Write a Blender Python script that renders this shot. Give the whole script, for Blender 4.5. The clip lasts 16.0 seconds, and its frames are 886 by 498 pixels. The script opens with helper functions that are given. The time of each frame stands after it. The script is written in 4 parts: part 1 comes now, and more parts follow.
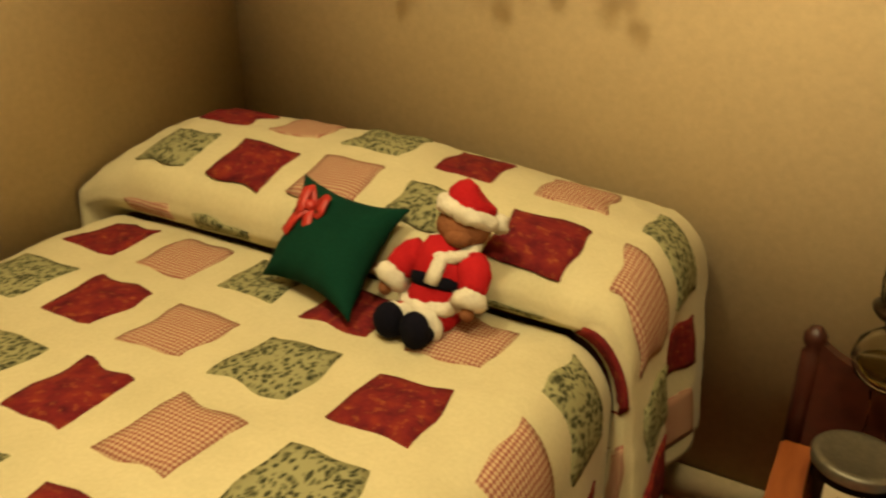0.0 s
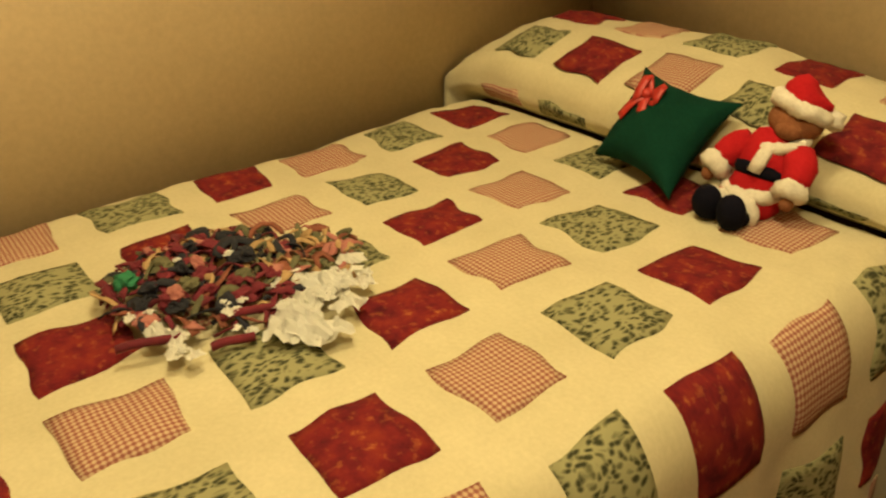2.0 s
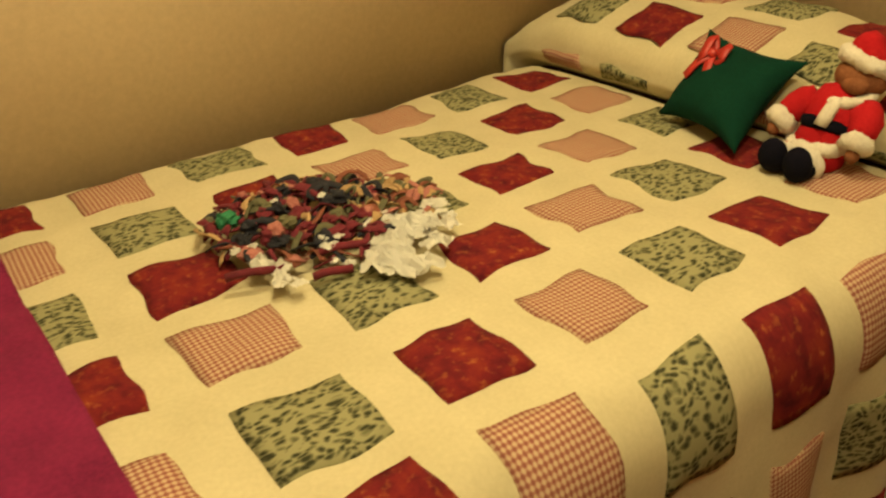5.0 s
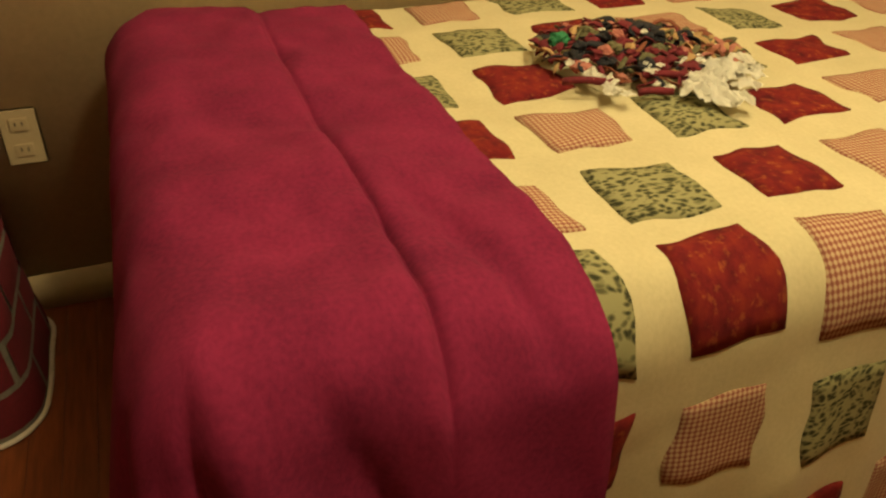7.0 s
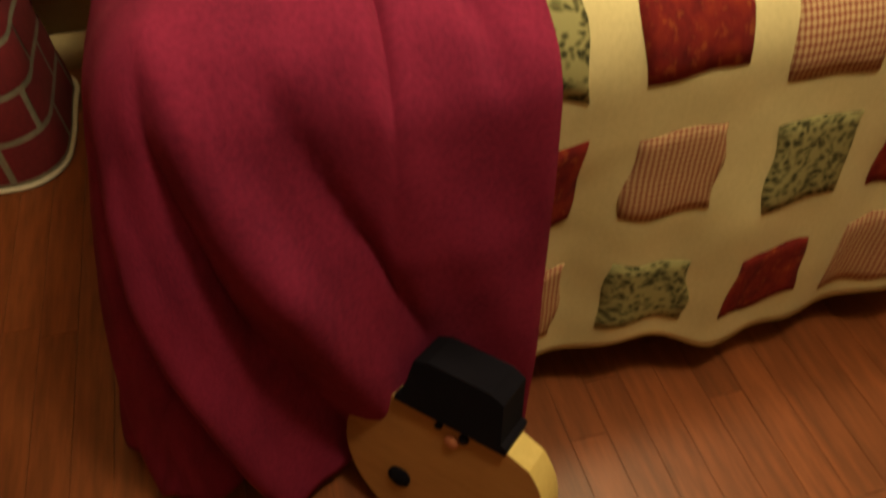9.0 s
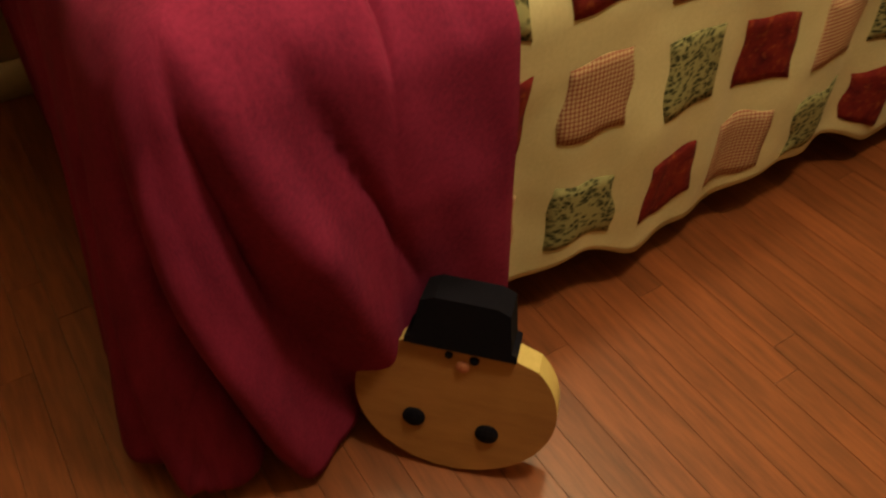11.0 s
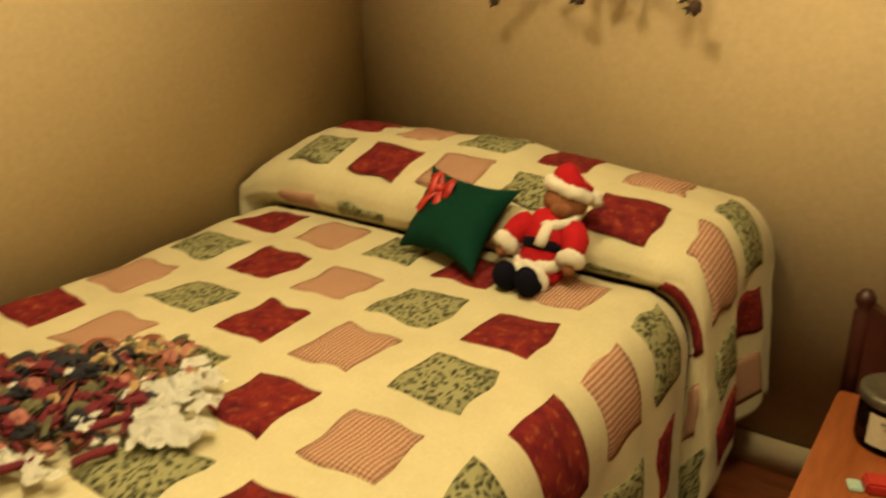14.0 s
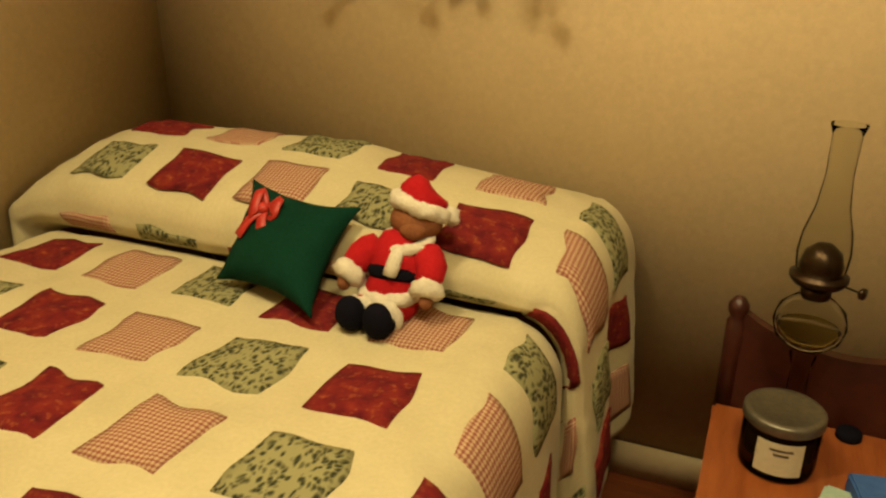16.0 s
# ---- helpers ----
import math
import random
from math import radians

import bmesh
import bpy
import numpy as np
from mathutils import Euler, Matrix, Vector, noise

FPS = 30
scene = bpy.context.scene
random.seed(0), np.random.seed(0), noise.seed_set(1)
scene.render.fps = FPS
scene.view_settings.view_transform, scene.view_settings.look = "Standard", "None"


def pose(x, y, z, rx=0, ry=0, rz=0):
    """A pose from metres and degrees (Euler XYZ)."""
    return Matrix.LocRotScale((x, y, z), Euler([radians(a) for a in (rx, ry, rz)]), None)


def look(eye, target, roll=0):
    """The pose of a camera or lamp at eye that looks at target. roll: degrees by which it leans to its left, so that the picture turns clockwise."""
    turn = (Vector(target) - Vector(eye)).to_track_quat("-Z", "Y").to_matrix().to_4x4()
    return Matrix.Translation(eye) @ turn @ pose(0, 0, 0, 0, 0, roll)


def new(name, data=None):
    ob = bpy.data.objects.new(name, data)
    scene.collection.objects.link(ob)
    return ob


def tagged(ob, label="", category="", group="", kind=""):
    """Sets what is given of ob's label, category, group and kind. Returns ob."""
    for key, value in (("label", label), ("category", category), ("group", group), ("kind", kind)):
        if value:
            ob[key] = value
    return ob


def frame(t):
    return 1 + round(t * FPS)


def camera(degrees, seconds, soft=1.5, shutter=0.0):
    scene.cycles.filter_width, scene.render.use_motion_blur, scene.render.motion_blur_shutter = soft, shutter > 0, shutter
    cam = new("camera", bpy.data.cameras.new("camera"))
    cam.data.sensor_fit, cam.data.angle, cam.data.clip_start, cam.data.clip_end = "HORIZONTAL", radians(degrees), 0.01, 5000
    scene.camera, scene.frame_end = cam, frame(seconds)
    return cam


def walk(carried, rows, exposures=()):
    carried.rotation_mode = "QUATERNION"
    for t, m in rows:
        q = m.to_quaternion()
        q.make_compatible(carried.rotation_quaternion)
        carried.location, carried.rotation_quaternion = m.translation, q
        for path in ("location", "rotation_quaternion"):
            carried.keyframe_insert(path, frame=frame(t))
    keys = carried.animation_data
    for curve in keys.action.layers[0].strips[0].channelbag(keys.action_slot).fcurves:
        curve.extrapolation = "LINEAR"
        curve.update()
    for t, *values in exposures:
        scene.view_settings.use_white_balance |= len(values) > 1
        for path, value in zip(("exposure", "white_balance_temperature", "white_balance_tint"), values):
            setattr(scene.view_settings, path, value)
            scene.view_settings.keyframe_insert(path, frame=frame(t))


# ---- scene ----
cam = camera(57.9, 16.0, 2.2, 0.4)
PATH = [
    (0, (0.288, 0.393, 1.184), (-0.623, 1.985, 0.386), 0.6),
    (0.5, (0.276, 0.341, 1.181), (-0.781, 1.86, 0.424), 2.1),
    (1, (0.294, 0.304, 1.168), (-0.817, 1.746, 0.34), 1.3),
    (1.5, (0.342, 0.279, 1.158), (-0.957, 1.468, 0.209), -0.7),
    (2, (0.386, 0.249, 1.159), (-1.051, 1.283, 0.228), -2.5),
    (2.5, (0.407, 0.238, 1.16), (-1.082, 1.241, 0.28), -2.0),
    (3, (0.42, 0.245, 1.147), (-1.05, 1.27, 0.258), -2.5),
    (5.5, (0.407, 0.059, 1.129), (-1.06, 0.987, 0.137), -2.9),
    (6, (0.433, -0.031, 1.111), (-1.088, 0.757, 0.079), -1.0),
    (6.5, (0.484, -0.097, 1.09), (-1.078, 0.551, 0.022), 0.4),
    (7, (0.52, -0.173, 1.08), (-1.034, 0.428, -0.027), 2.0),
    (7.5, (0.569, -0.179, 1.092), (-1.062, 0.289, 0.033), 1.0),
    (8, (0.63, -0.144, 1.08), (-0.949, 0.336, -0.05), 1.2),
    (8.5, (0.671, -0.14, 1.068), (-0.9, 0.281, -0.097), 2.4),
    (9, (0.643, -0.1, 1.013), (-0.69, 0.291, -0.426), 1.4),
    (9.1, (0.646, -0.106, 1.009), (-0.658, 0.279, -0.458), 1.1),
    (11.5, (0.682, -0.355, 1.023), (-0.5, 0.667, -0.226), 2.9),
    (12, (0.616, -0.286, 1.056), (-0.727, 0.873, 0.132), 0.6),
    (12.5, (0.547, -0.154, 1.127), (-0.882, 1.012, 0.354), 0.5),
    (13, (0.546, -0.028, 1.185), (-0.909, 1.124, 0.441), -0.4),
    (13.5, (0.521, 0.048, 1.184), (-0.809, 1.328, 0.416), -1.2),
    (14, (0.394, 0.1, 1.184), (-0.692, 1.623, 0.476), -1.0),
    (14.5, (0.297, 0.123, 1.17), (-0.547, 1.814, 0.515), 0.5),
    (15, (0.271, 0.162, 1.17), (-0.567, 1.846, 0.489), 0.8),
    (15.5, (0.247, 0.252, 1.177), (-0.526, 1.937, 0.427), 0.2),
    (16, (0.253, 0.305, 1.179), (-0.453, 2.011, 0.411), 0.4),
]
walk(cam, [(t, look(eye, target, roll)) for t, eye, target, roll in PATH],
     exposures=[(0.0, 0.0), (7.4, 0.0), (8.5, 0.25), (9.0, 0.12), (11.5, 0.25), (12.2, 0.15), (13.0, 0.1), (16.0, 0.0)])

# ---- world and light ----
world = bpy.data.worlds.new("room_dark")
world.use_nodes = True
world.node_tree.nodes["Background"].inputs[0].default_value = (0.9, 0.62, 0.33, 1)
world.node_tree.nodes["Background"].inputs[1].default_value = 0.02
scene.world = world


def lamp(name, where, watts, colour, radius):
    data = bpy.data.lights.new(name, "POINT")
    data.energy, data.color, data.shadow_soft_size = watts, colour, radius
    ob = new(name, data)
    ob.location = where
    return ob


lamp("ceiling_bulb", (0.44, 0.38, 2.06), 47.0, (1.0, 0.82, 0.44), 0.10)
lamp("ceiling_bulb", (-0.34, 0.72, 2.06), 41.0, (1.0, 0.82, 0.44), 0.10)
scene.view_settings.exposure = 0.0

# ---- materials ----


def mat(name, rough=0.8, metal=0.0):
    m = bpy.data.materials.new(name)
    m.use_nodes = True
    b = m.node_tree.nodes["Principled BSDF"]
    b.inputs["Roughness"].default_value = rough
    b.inputs["Metallic"].default_value = metal
    return m, m.node_tree, b


def node(nt, kind, **values):
    n = nt.nodes.new(kind)
    for k, v in values.items():
        if k in n.inputs:
            n.inputs[k].default_value = v
    return n


def coords(nt, uv=False, scale=(1, 1, 1)):
    c = nt.nodes.new("ShaderNodeTexCoord")
    mp = nt.nodes.new("ShaderNodeMapping")
    mp.inputs["Scale"].default_value = scale
    nt.links.new(c.outputs["UV" if uv else "Object"], mp.inputs["Vector"])
    return mp.outputs["Vector"]


def ramp(nt, fac, stops):
    r = nt.nodes.new("ShaderNodeValToRGB")
    el = r.color_ramp.elements
    el[0].position, el[0].color = stops[0][0], (*stops[0][1], 1)
    el[1].position, el[1].color = stops[-1][0], (*stops[-1][1], 1)
    for p, c in stops[1:-1]:
        e = el.new(p)
        e.color = (*c, 1)
    nt.links.new(fac, r.inputs["Fac"])
    return r.outputs["Color"]


def noise_tex(nt, vec, scale, detail=4.0, rough=0.6):
    n = node(nt, "ShaderNodeTexNoise", Scale=scale, Detail=detail, Roughness=rough)
    nt.links.new(vec, n.inputs["Vector"])
    return n.outputs["Fac"]


def mix(nt, fac, a, b, blend="MIX"):
    m = nt.nodes.new("ShaderNodeMix")
    m.data_type, m.blend_type = "RGBA", blend
    for sock, v in ((m.inputs[0], fac), (m.inputs[6], a), (m.inputs[7], b)):
        if isinstance(v, (int, float)):
            sock.default_value = v
        elif isinstance(v, tuple):
            sock.default_value = (*v, 1)
        else:
            nt.links.new(v, sock)
    return m.outputs[2]


def bump(nt, b, height, strength=0.3, dist=0.002):
    n = node(nt, "ShaderNodeBump", Strength=strength, Distance=dist)
    nt.links.new(height, n.inputs["Height"])
    nt.links.new(n.outputs["Normal"], b.inputs["Normal"])


def speckled(name, c1, c2, rough=0.8, big=3.0, fine=90.0, metal=0.0, relief=0.3, dist=0.001, uv=False):
    """Two-scale variation between two colours, with fine relief."""
    m, nt, b = mat(name, rough, metal)
    v = coords(nt, uv)
    low, high = noise_tex(nt, v, big, 3), noise_tex(nt, v, fine, 4)
    f = mix(nt, 0.45, low, high)
    nt.links.new(ramp(nt, f, [(0.35, c1), (0.65, c2)]), b.inputs["Base Color"])
    bump(nt, b, high, relief, dist)
    return m


def cloth(name, c1, c2, sheen=0.1):
    m = speckled(name, c1, c2, 0.95, 9.0, 160.0, relief=0.35, dist=0.0012, uv=True)
    b = m.node_tree.nodes["Principled BSDF"]
    b.inputs["Sheen Weight"].default_value = sheen
    b.inputs["Specular IOR Level"].default_value = 0.15
    return m


def floral_red():
    m, nt, b = mat("red_floral_cotton", 0.95)
    v = coords(nt, True)
    n1, n2 = noise_tex(nt, v, 34, 5), noise_tex(nt, v, 75, 3)
    base = ramp(nt, n1, [(0.3, (0.070, 0.006, 0.010)), (0.5, (0.155, 0.013, 0.014)), (0.68, (0.21, 0.025, 0.014))])
    gold = ramp(nt, n2, [(0.56, (0, 0, 0)), (0.68, (1, 1, 1))])
    near = ramp(nt, n1, [(0.50, (0, 0, 0)), (0.62, (0.6, 0.6, 0.6))])
    f = mix(nt, 0.6, gold, near, "MULTIPLY")
    nt.links.new(mix(nt, f, base, (0.36, 0.11, 0.03)), b.inputs["Base Color"])
    b.inputs["Specular IOR Level"].default_value = 0.15
    bump(nt, b, noise_tex(nt, v, 300, 2), 0.25, 0.001)
    return m


def leafy_green():
    m, nt, b = mat("green_leaf_cotton", 0.95)
    v = coords(nt, True, (1.0, 0.62, 1.0))
    wob = nt.nodes.new("ShaderNodeVectorMath")
    wob.operation = "MULTIPLY_ADD"
    nz = node(nt, "ShaderNodeTexNoise", Scale=40.0)
    nt.links.new(v, nz.inputs["Vector"])
    nt.links.new(nz.outputs["Color"], wob.inputs[0])
    wob.inputs[1].default_value = (0.02, 0.02, 0)
    nt.links.new(v, wob.inputs[2])
    vo = node(nt, "ShaderNodeTexVoronoi", Scale=150.0, Randomness=1.0)
    nt.links.new(wob.outputs[0], vo.inputs["Vector"])
    leaf = ramp(nt, vo.outputs["Distance"], [(0.22, (0.036, 0.038, 0.019)), (0.40, (0.125, 0.12, 0.058)), (0.60, (0.28, 0.265, 0.135))])
    nt.links.new(leaf, b.inputs["Base Color"])
    b.inputs["Specular IOR Level"].default_value = 0.15
    bump(nt, b, noise_tex(nt, v, 300, 2), 0.25, 0.001)
    return m


def ticked_pink(along):
    m, nt, b = mat("pink_ticking_cotton", 0.95)
    v = coords(nt, True)
    w = node(nt, "ShaderNodeTexWave", Scale=46.0, Distortion=0.9, Detail=1.5)
    w.bands_direction = "Y" if along else "X"
    w2 = node(nt, "ShaderNodeTexWave", Scale=44.0, Distortion=1.0, Detail=1.5)
    w2.bands_direction = "X" if along else "Y"
    for q in (w, w2):
        nt.links.new(v, q.inputs["Vector"])
    f = mix(nt, 0.48, w.outputs["Fac"], w2.outputs["Fac"])
    c = ramp(nt, f, [(0.25, (0.26, 0.095, 0.070)), (0.50, (0.37, 0.185, 0.125)), (0.74, (0.51, 0.37, 0.23))])
    nt.links.new(c, b.inputs["Base Color"])
    b.inputs["Specular IOR Level"].default_value = 0.15
    bump(nt, b, noise_tex(nt, v, 300, 2), 0.25, 0.001)
    return m


CREAM = cloth("cream_quilt_cotton", (0.50, 0.44, 0.265), (0.60, 0.53, 0.33))
RED_P, GREEN_P, PINK_A, PINK_B = floral_red(), leafy_green(), ticked_pink(True), ticked_pink(False)
# dark brown that stands for the shade deep in the quilt's tuck
TUCK_SHADE = cloth("brown_tuck_shade", (0.09, 0.03, 0.02), (0.14, 0.05, 0.035))
THROW = cloth("crimson_fleece", (0.130, 0.010, 0.040), (0.235, 0.018, 0.066), sheen=0.0)
WALL = speckled("tan_wall_paint", (0.58, 0.45, 0.26), (0.70, 0.55, 0.325), 0.85, 1.6, 75.0, relief=0.25, dist=0.0015)
CEIL = speckled("ceiling_paint", (0.62, 0.58, 0.50), (0.68, 0.64, 0.56), 0.9, 1.5, 80.0)
TRIM = speckled("trim_paint", (0.46, 0.37, 0.22), (0.56, 0.45, 0.27), 0.5, 4.0, 60.0)
WHITE_F = speckled("white_fleece", (0.60, 0.54, 0.42), (0.78, 0.72, 0.60), 1.0, 20.0, 260.0, relief=0.8, dist=0.004)
SANTA_R = speckled("red_felt", (0.33, 0.008, 0.012), (0.46, 0.016, 0.020), 0.95, 14.0, 220.0, relief=0.5, dist=0.002)
BLACK_F = speckled("black_felt", (0.003, 0.003, 0.007), (0.007, 0.006, 0.012), 0.95, 14.0, 220.0)
BROWN_F = speckled("brown_plush", (0.19, 0.070, 0.030), (0.30, 0.125, 0.055), 1.0, 18.0, 240.0, relief=0.6, dist=0.003)
GREEN_C = speckled("dark_green_felt", (0.002, 0.024, 0.014), (0.004, 0.038, 0.022), 0.95, 14.0, 200.0, relief=0.4, dist=0.002)
RIBBON = speckled("red_ribbon", (0.36, 0.018, 0.012), (0.50, 0.03, 0.02), 0.5, 20.0, 200.0)
DARKWOOD = speckled("dark_red_wood", (0.030, 0.008, 0.005), (0.065, 0.015, 0.009), 0.4, 5.0, 60.0)
MATTRESS = cloth("mattress_ticking", (0.03, 0.02, 0.03), (0.05, 0.035, 0.045))


def wood(name, dark, light, along=(1.0, 12.0, 12.0), rough=0.35):
    m, nt, b = mat(name, rough)
    oi = nt.nodes.new("ShaderNodeObjectInfo")
    v = coords(nt, False, along)
    add = nt.nodes.new("ShaderNodeVectorMath")
    add.operation = "ADD"
    nt.links.new(v, add.inputs[0])
    sc = nt.nodes.new("ShaderNodeVectorMath")
    sc.operation = "SCALE"
    sc.inputs[0].default_value = (37.0, 11.0, 5.0)
    nt.links.new(oi.outputs["Random"], sc.inputs["Scale"])
    nt.links.new(sc.outputs[0], add.inputs[1])
    g = noise_tex(nt, add.outputs[0], 5.0, 6, 0.65)
    c = ramp(nt, g, [(0.3, dark), (0.7, light)])
    tone = nt.nodes.new("ShaderNodeMapRange")
    tone.inputs["To Min"].default_value, tone.inputs["To Max"].default_value = 0.84, 1.16
    nt.links.new(oi.outputs["Random"], tone.inputs["Value"])
    comb = nt.nodes.new("ShaderNodeVectorMath")
    comb.operation = "SCALE"
    nt.links.new(c, comb.inputs[0])
    nt.links.new(tone.outputs[0], comb.inputs["Scale"])
    nt.links.new(comb.outputs[0], b.inputs["Base Color"])
    bump(nt, b, g, 0.25, 0.0008)
    return m


FLOORWOOD = wood("red_oak_boards", (0.13, 0.035, 0.012), (0.26, 0.075, 0.026), (1.6, 14.0, 14.0), 0.38)
ORANGEWOOD = wood("orange_pine_top", (0.24, 0.060, 0.015), (0.40, 0.115, 0.030), (10.0, 1.5, 10.0), 0.35)
PLYWOOD = wood("cut_plywood", (0.26, 0.115, 0.035), (0.36, 0.17, 0.055), (2.0, 9.0, 9.0), 0.7)

for m in (WHITE_F, SANTA_R, BLACK_F, BROWN_F, GREEN_C):
    m.node_tree.nodes["Principled BSDF"].inputs["Specular IOR Level"].default_value = 0.1

# ---- helpers ----


def link(name, bm, material, parent=None, label="", smooth=True):
    me = bpy.data.meshes.new(name)
    bm.normal_update()
    bm.to_mesh(me)
    bm.free()
    for m in material if isinstance(material, (list, tuple)) else [material]:
        me.materials.append(m)
    if smooth:
        me.polygons.foreach_set("use_smooth", [True] * len(me.polygons))
    ob = new(name, me)
    if parent is not None:
        ob.parent = parent
    if label:
        ob["label"] = label
    return ob


def part(name, bm, material, parent, label="", smooth=False):
    return link(name, bm, material, parent, label, smooth)


def box(bm, lo, hi, bevel=0.0, m=None):
    c = [(a + b) / 2 for a, b in zip(lo, hi)]
    d = [b - a for a, b in zip(lo, hi)]
    got = bmesh.ops.create_cube(bm, size=1.0, matrix=(m or Matrix()) @ Matrix.Translation(c) @ Matrix.Diagonal((*d, 1)))
    if bevel:
        es = list({e for v in got["verts"] for e in v.link_edges})
        bmesh.ops.bevel(bm, geom=es, offset=bevel, segments=2, affect="EDGES")
    return bm


def boxed(lo, hi, bevel=0.0, m=None):
    return box(bmesh.new(), lo, hi, bevel, m)


def lathe(bm, prof, seg=28, at=(0, 0, 0)):
    """Surface of revolution about z from (radius, height) pairs."""
    rings = []
    for r, z in prof:
        rings.append([bm.verts.new((at[0] + r * math.cos(2 * math.pi * i / seg), at[1] + r * math.sin(2 * math.pi * i / seg), at[2] + z)) for i in range(seg)])
    for a, b in zip(rings, rings[1:]):
        for i in range(seg):
            bm.faces.new((a[i], a[(i + 1) % seg], b[(i + 1) % seg], b[i]))
    for ring, flip in ((rings[0], True), (rings[-1], False)):
        bm.faces.new(ring[::-1] if flip else ring)
    return bm


def sheet(f, us, vs, uv=True, thick=0.0):
    """Grid mesh of the points f(u, v), with (u, v) in metres as its map."""
    bm = bmesh.new()
    lay = bm.loops.layers.uv.new("UVMap")
    rows = [[bm.verts.new(f(u, v)) for u in us] for v in vs]
    for j in range(len(vs) - 1):
        for i in range(len(us) - 1):
            fa = bm.faces.new((rows[j][i], rows[j + 1][i], rows[j + 1][i + 1], rows[j][i + 1]))
            for lp, (a, b) in zip(fa.loops, ((us[i], vs[j]), (us[i], vs[j + 1]), (us[i + 1], vs[j + 1]), (us[i + 1], vs[j]))):
                lp[lay].uv = (a, b)
    return bm


def empty(name, at=(0, 0, 0)):
    ob = new(name)
    ob.location = at
    return ob


def blob(bm, centre, radii, rough=0.0, seg=16, m=None, index=0, seed=0.0, freq=30.0):
    got = bmesh.ops.create_uvsphere(bm, u_segments=seg, v_segments=seg * 2 // 3, radius=1.0)
    mm = (m or Matrix.Translation(centre)) @ Matrix.Diagonal((*radii, 1))
    for v in got["verts"]:
        p = mm @ v.co
        if rough:
            n = (p - mm.translation).normalized()
            p = p + n * rough * noise.noise(p * freq + Vector((seed, 0, 0)))
        v.co = p
    for fa in {fa for v in got["verts"] for fa in v.link_faces}:
        fa.material_index = index


# ---- room ----
XL, YH, XR, YF, ZC = -1.045, 1.86, 2.3, -2.2, 2.35
TOP = 0.62

floor = link("floor", boxed((XL - 0.1, YF, -0.06), (XR, YH, -0.006)), DARKWOOD)
tagged(floor, "red-brown oak strip floor with dark joints", "floor", kind="structure")


def lean(y):
    """The west wall stands two degrees out of square with the bed."""
    return XL - 0.035 * (y + 0.45)


bm = boxed((-0.12, YF - 0.12, 0), (0, YH + 0.12, ZC))
for v in bm.verts:
    v.co.x += lean(v.co.y)
tagged(link("wall_west", bm, WALL), "plain tan painted bedroom wall", "wall", kind="structure")
for nm, lo, hi in (("wall_north", (lean(YH), YH, 0), (XR, YH + 0.12, ZC)),
                   ("wall_east", (XR, YF - 0.12, 0), (XR + 0.12, YH + 0.12, ZC)), ("wall_south", (lean(YF) + 0.005, YF - 0.12, 0), (XR, YF, ZC))):
    tagged(link(nm, boxed(lo, hi), WALL), "plain tan painted bedroom wall", "wall", kind="structure")
tagged(link("ceiling", boxed((XL - 0.12, YF - 0.12, ZC), (XR + 0.12, YH + 0.12, ZC + 0.1)), CEIL), "plain off-white painted ceiling", "ceiling", kind="structure")


def baseboard(lo, hi):
    bm = bmesh.new()
    box(bm, lo, hi, 0.004)
    return tagged(link("baseboard", bm, TRIM), "painted tan wooden baseboard along the wall", "baseboard", kind="structure")


west = baseboard((0.0, YF, 0.0), (0.014, YH - 0.016, 0.085))
for v in west.data.vertices:
    v.co.x += lean(v.co.y)
baseboard((lean(YH) + 0.016, YH - 0.014, 0.0), (XR, YH, 0.085))

OUTLET = speckled("ivory_plastic", (0.46, 0.36, 0.21), (0.52, 0.41, 0.25), 0.85, 6.0, 90.0)
SLOT = speckled("dark_slot", (0.02, 0.015, 0.01), (0.03, 0.022, 0.016), 0.6, 10.0, 90.0)


def wall_outlet(y, z):
    o = tagged(empty("wall_outlet", (lean(y), y, z)), "ivory plastic double socket on the tan wall", "socket")
    part("plate", boxed((0.0, -0.035, -0.0575), (0.006, 0.035, 0.0575), 0.003), OUTLET, o)
    for dz in (-0.026, 0.026):
        socket = part("socket", boxed((0.005, -0.016, dz - 0.013), (0.0085, 0.016, dz + 0.013), 0.0012), OUTLET, o)
        for dy in (-0.006, 0.006):
            part("slot", boxed((0.0084, dy - 0.0012, dz - 0.002), (0.0092, dy + 0.0012, dz + 0.006)), SLOT, socket)
    return o


wall_outlet(-0.43, 0.395)

# ---- bed ----
P, H = 0.18, 0.0585
VT = [-0.32, 0.0, 1.30, 1.34, 1.365, 1.385, 1.42, 1.45, 1.47, 1.485, 1.505, 1.53, 1.545, 1.56, 1.59, 1.62, 1.68, 1.74, 1.80, 1.86, 1.94, 2.00, 2.08]
YT = [-0.32, 0.0, 1.302, 1.346, 1.368, 1.385, 1.410, 1.400, 1.372, 1.354, 1.342, 1.345, 1.356, 1.376, 1.408, 1.438, 1.490, 1.545, 1.600, 1.655, 1.730, 1.78, 1.82]
HT = [0.0, 0.0, 0.004, 0.004, -0.004, -0.018, -0.030, -0.010, 0.006, 0.018, 0.038, 0.072, 0.096, 0.113, 0.126, 0.135, 0.149, 0.159, 0.162, 0.155, 0.125, 0.075, 0.0]
UW = [-0.10, 0.05, 0.13, 0.33, 0.50, 0.95, 1.00, 1.05, 1.10, 1.20]
WW = [0.55, 0.62, 0.74, 0.88, 0.98, 1.0, 0.92, 0.72, 0.42, 0.30]
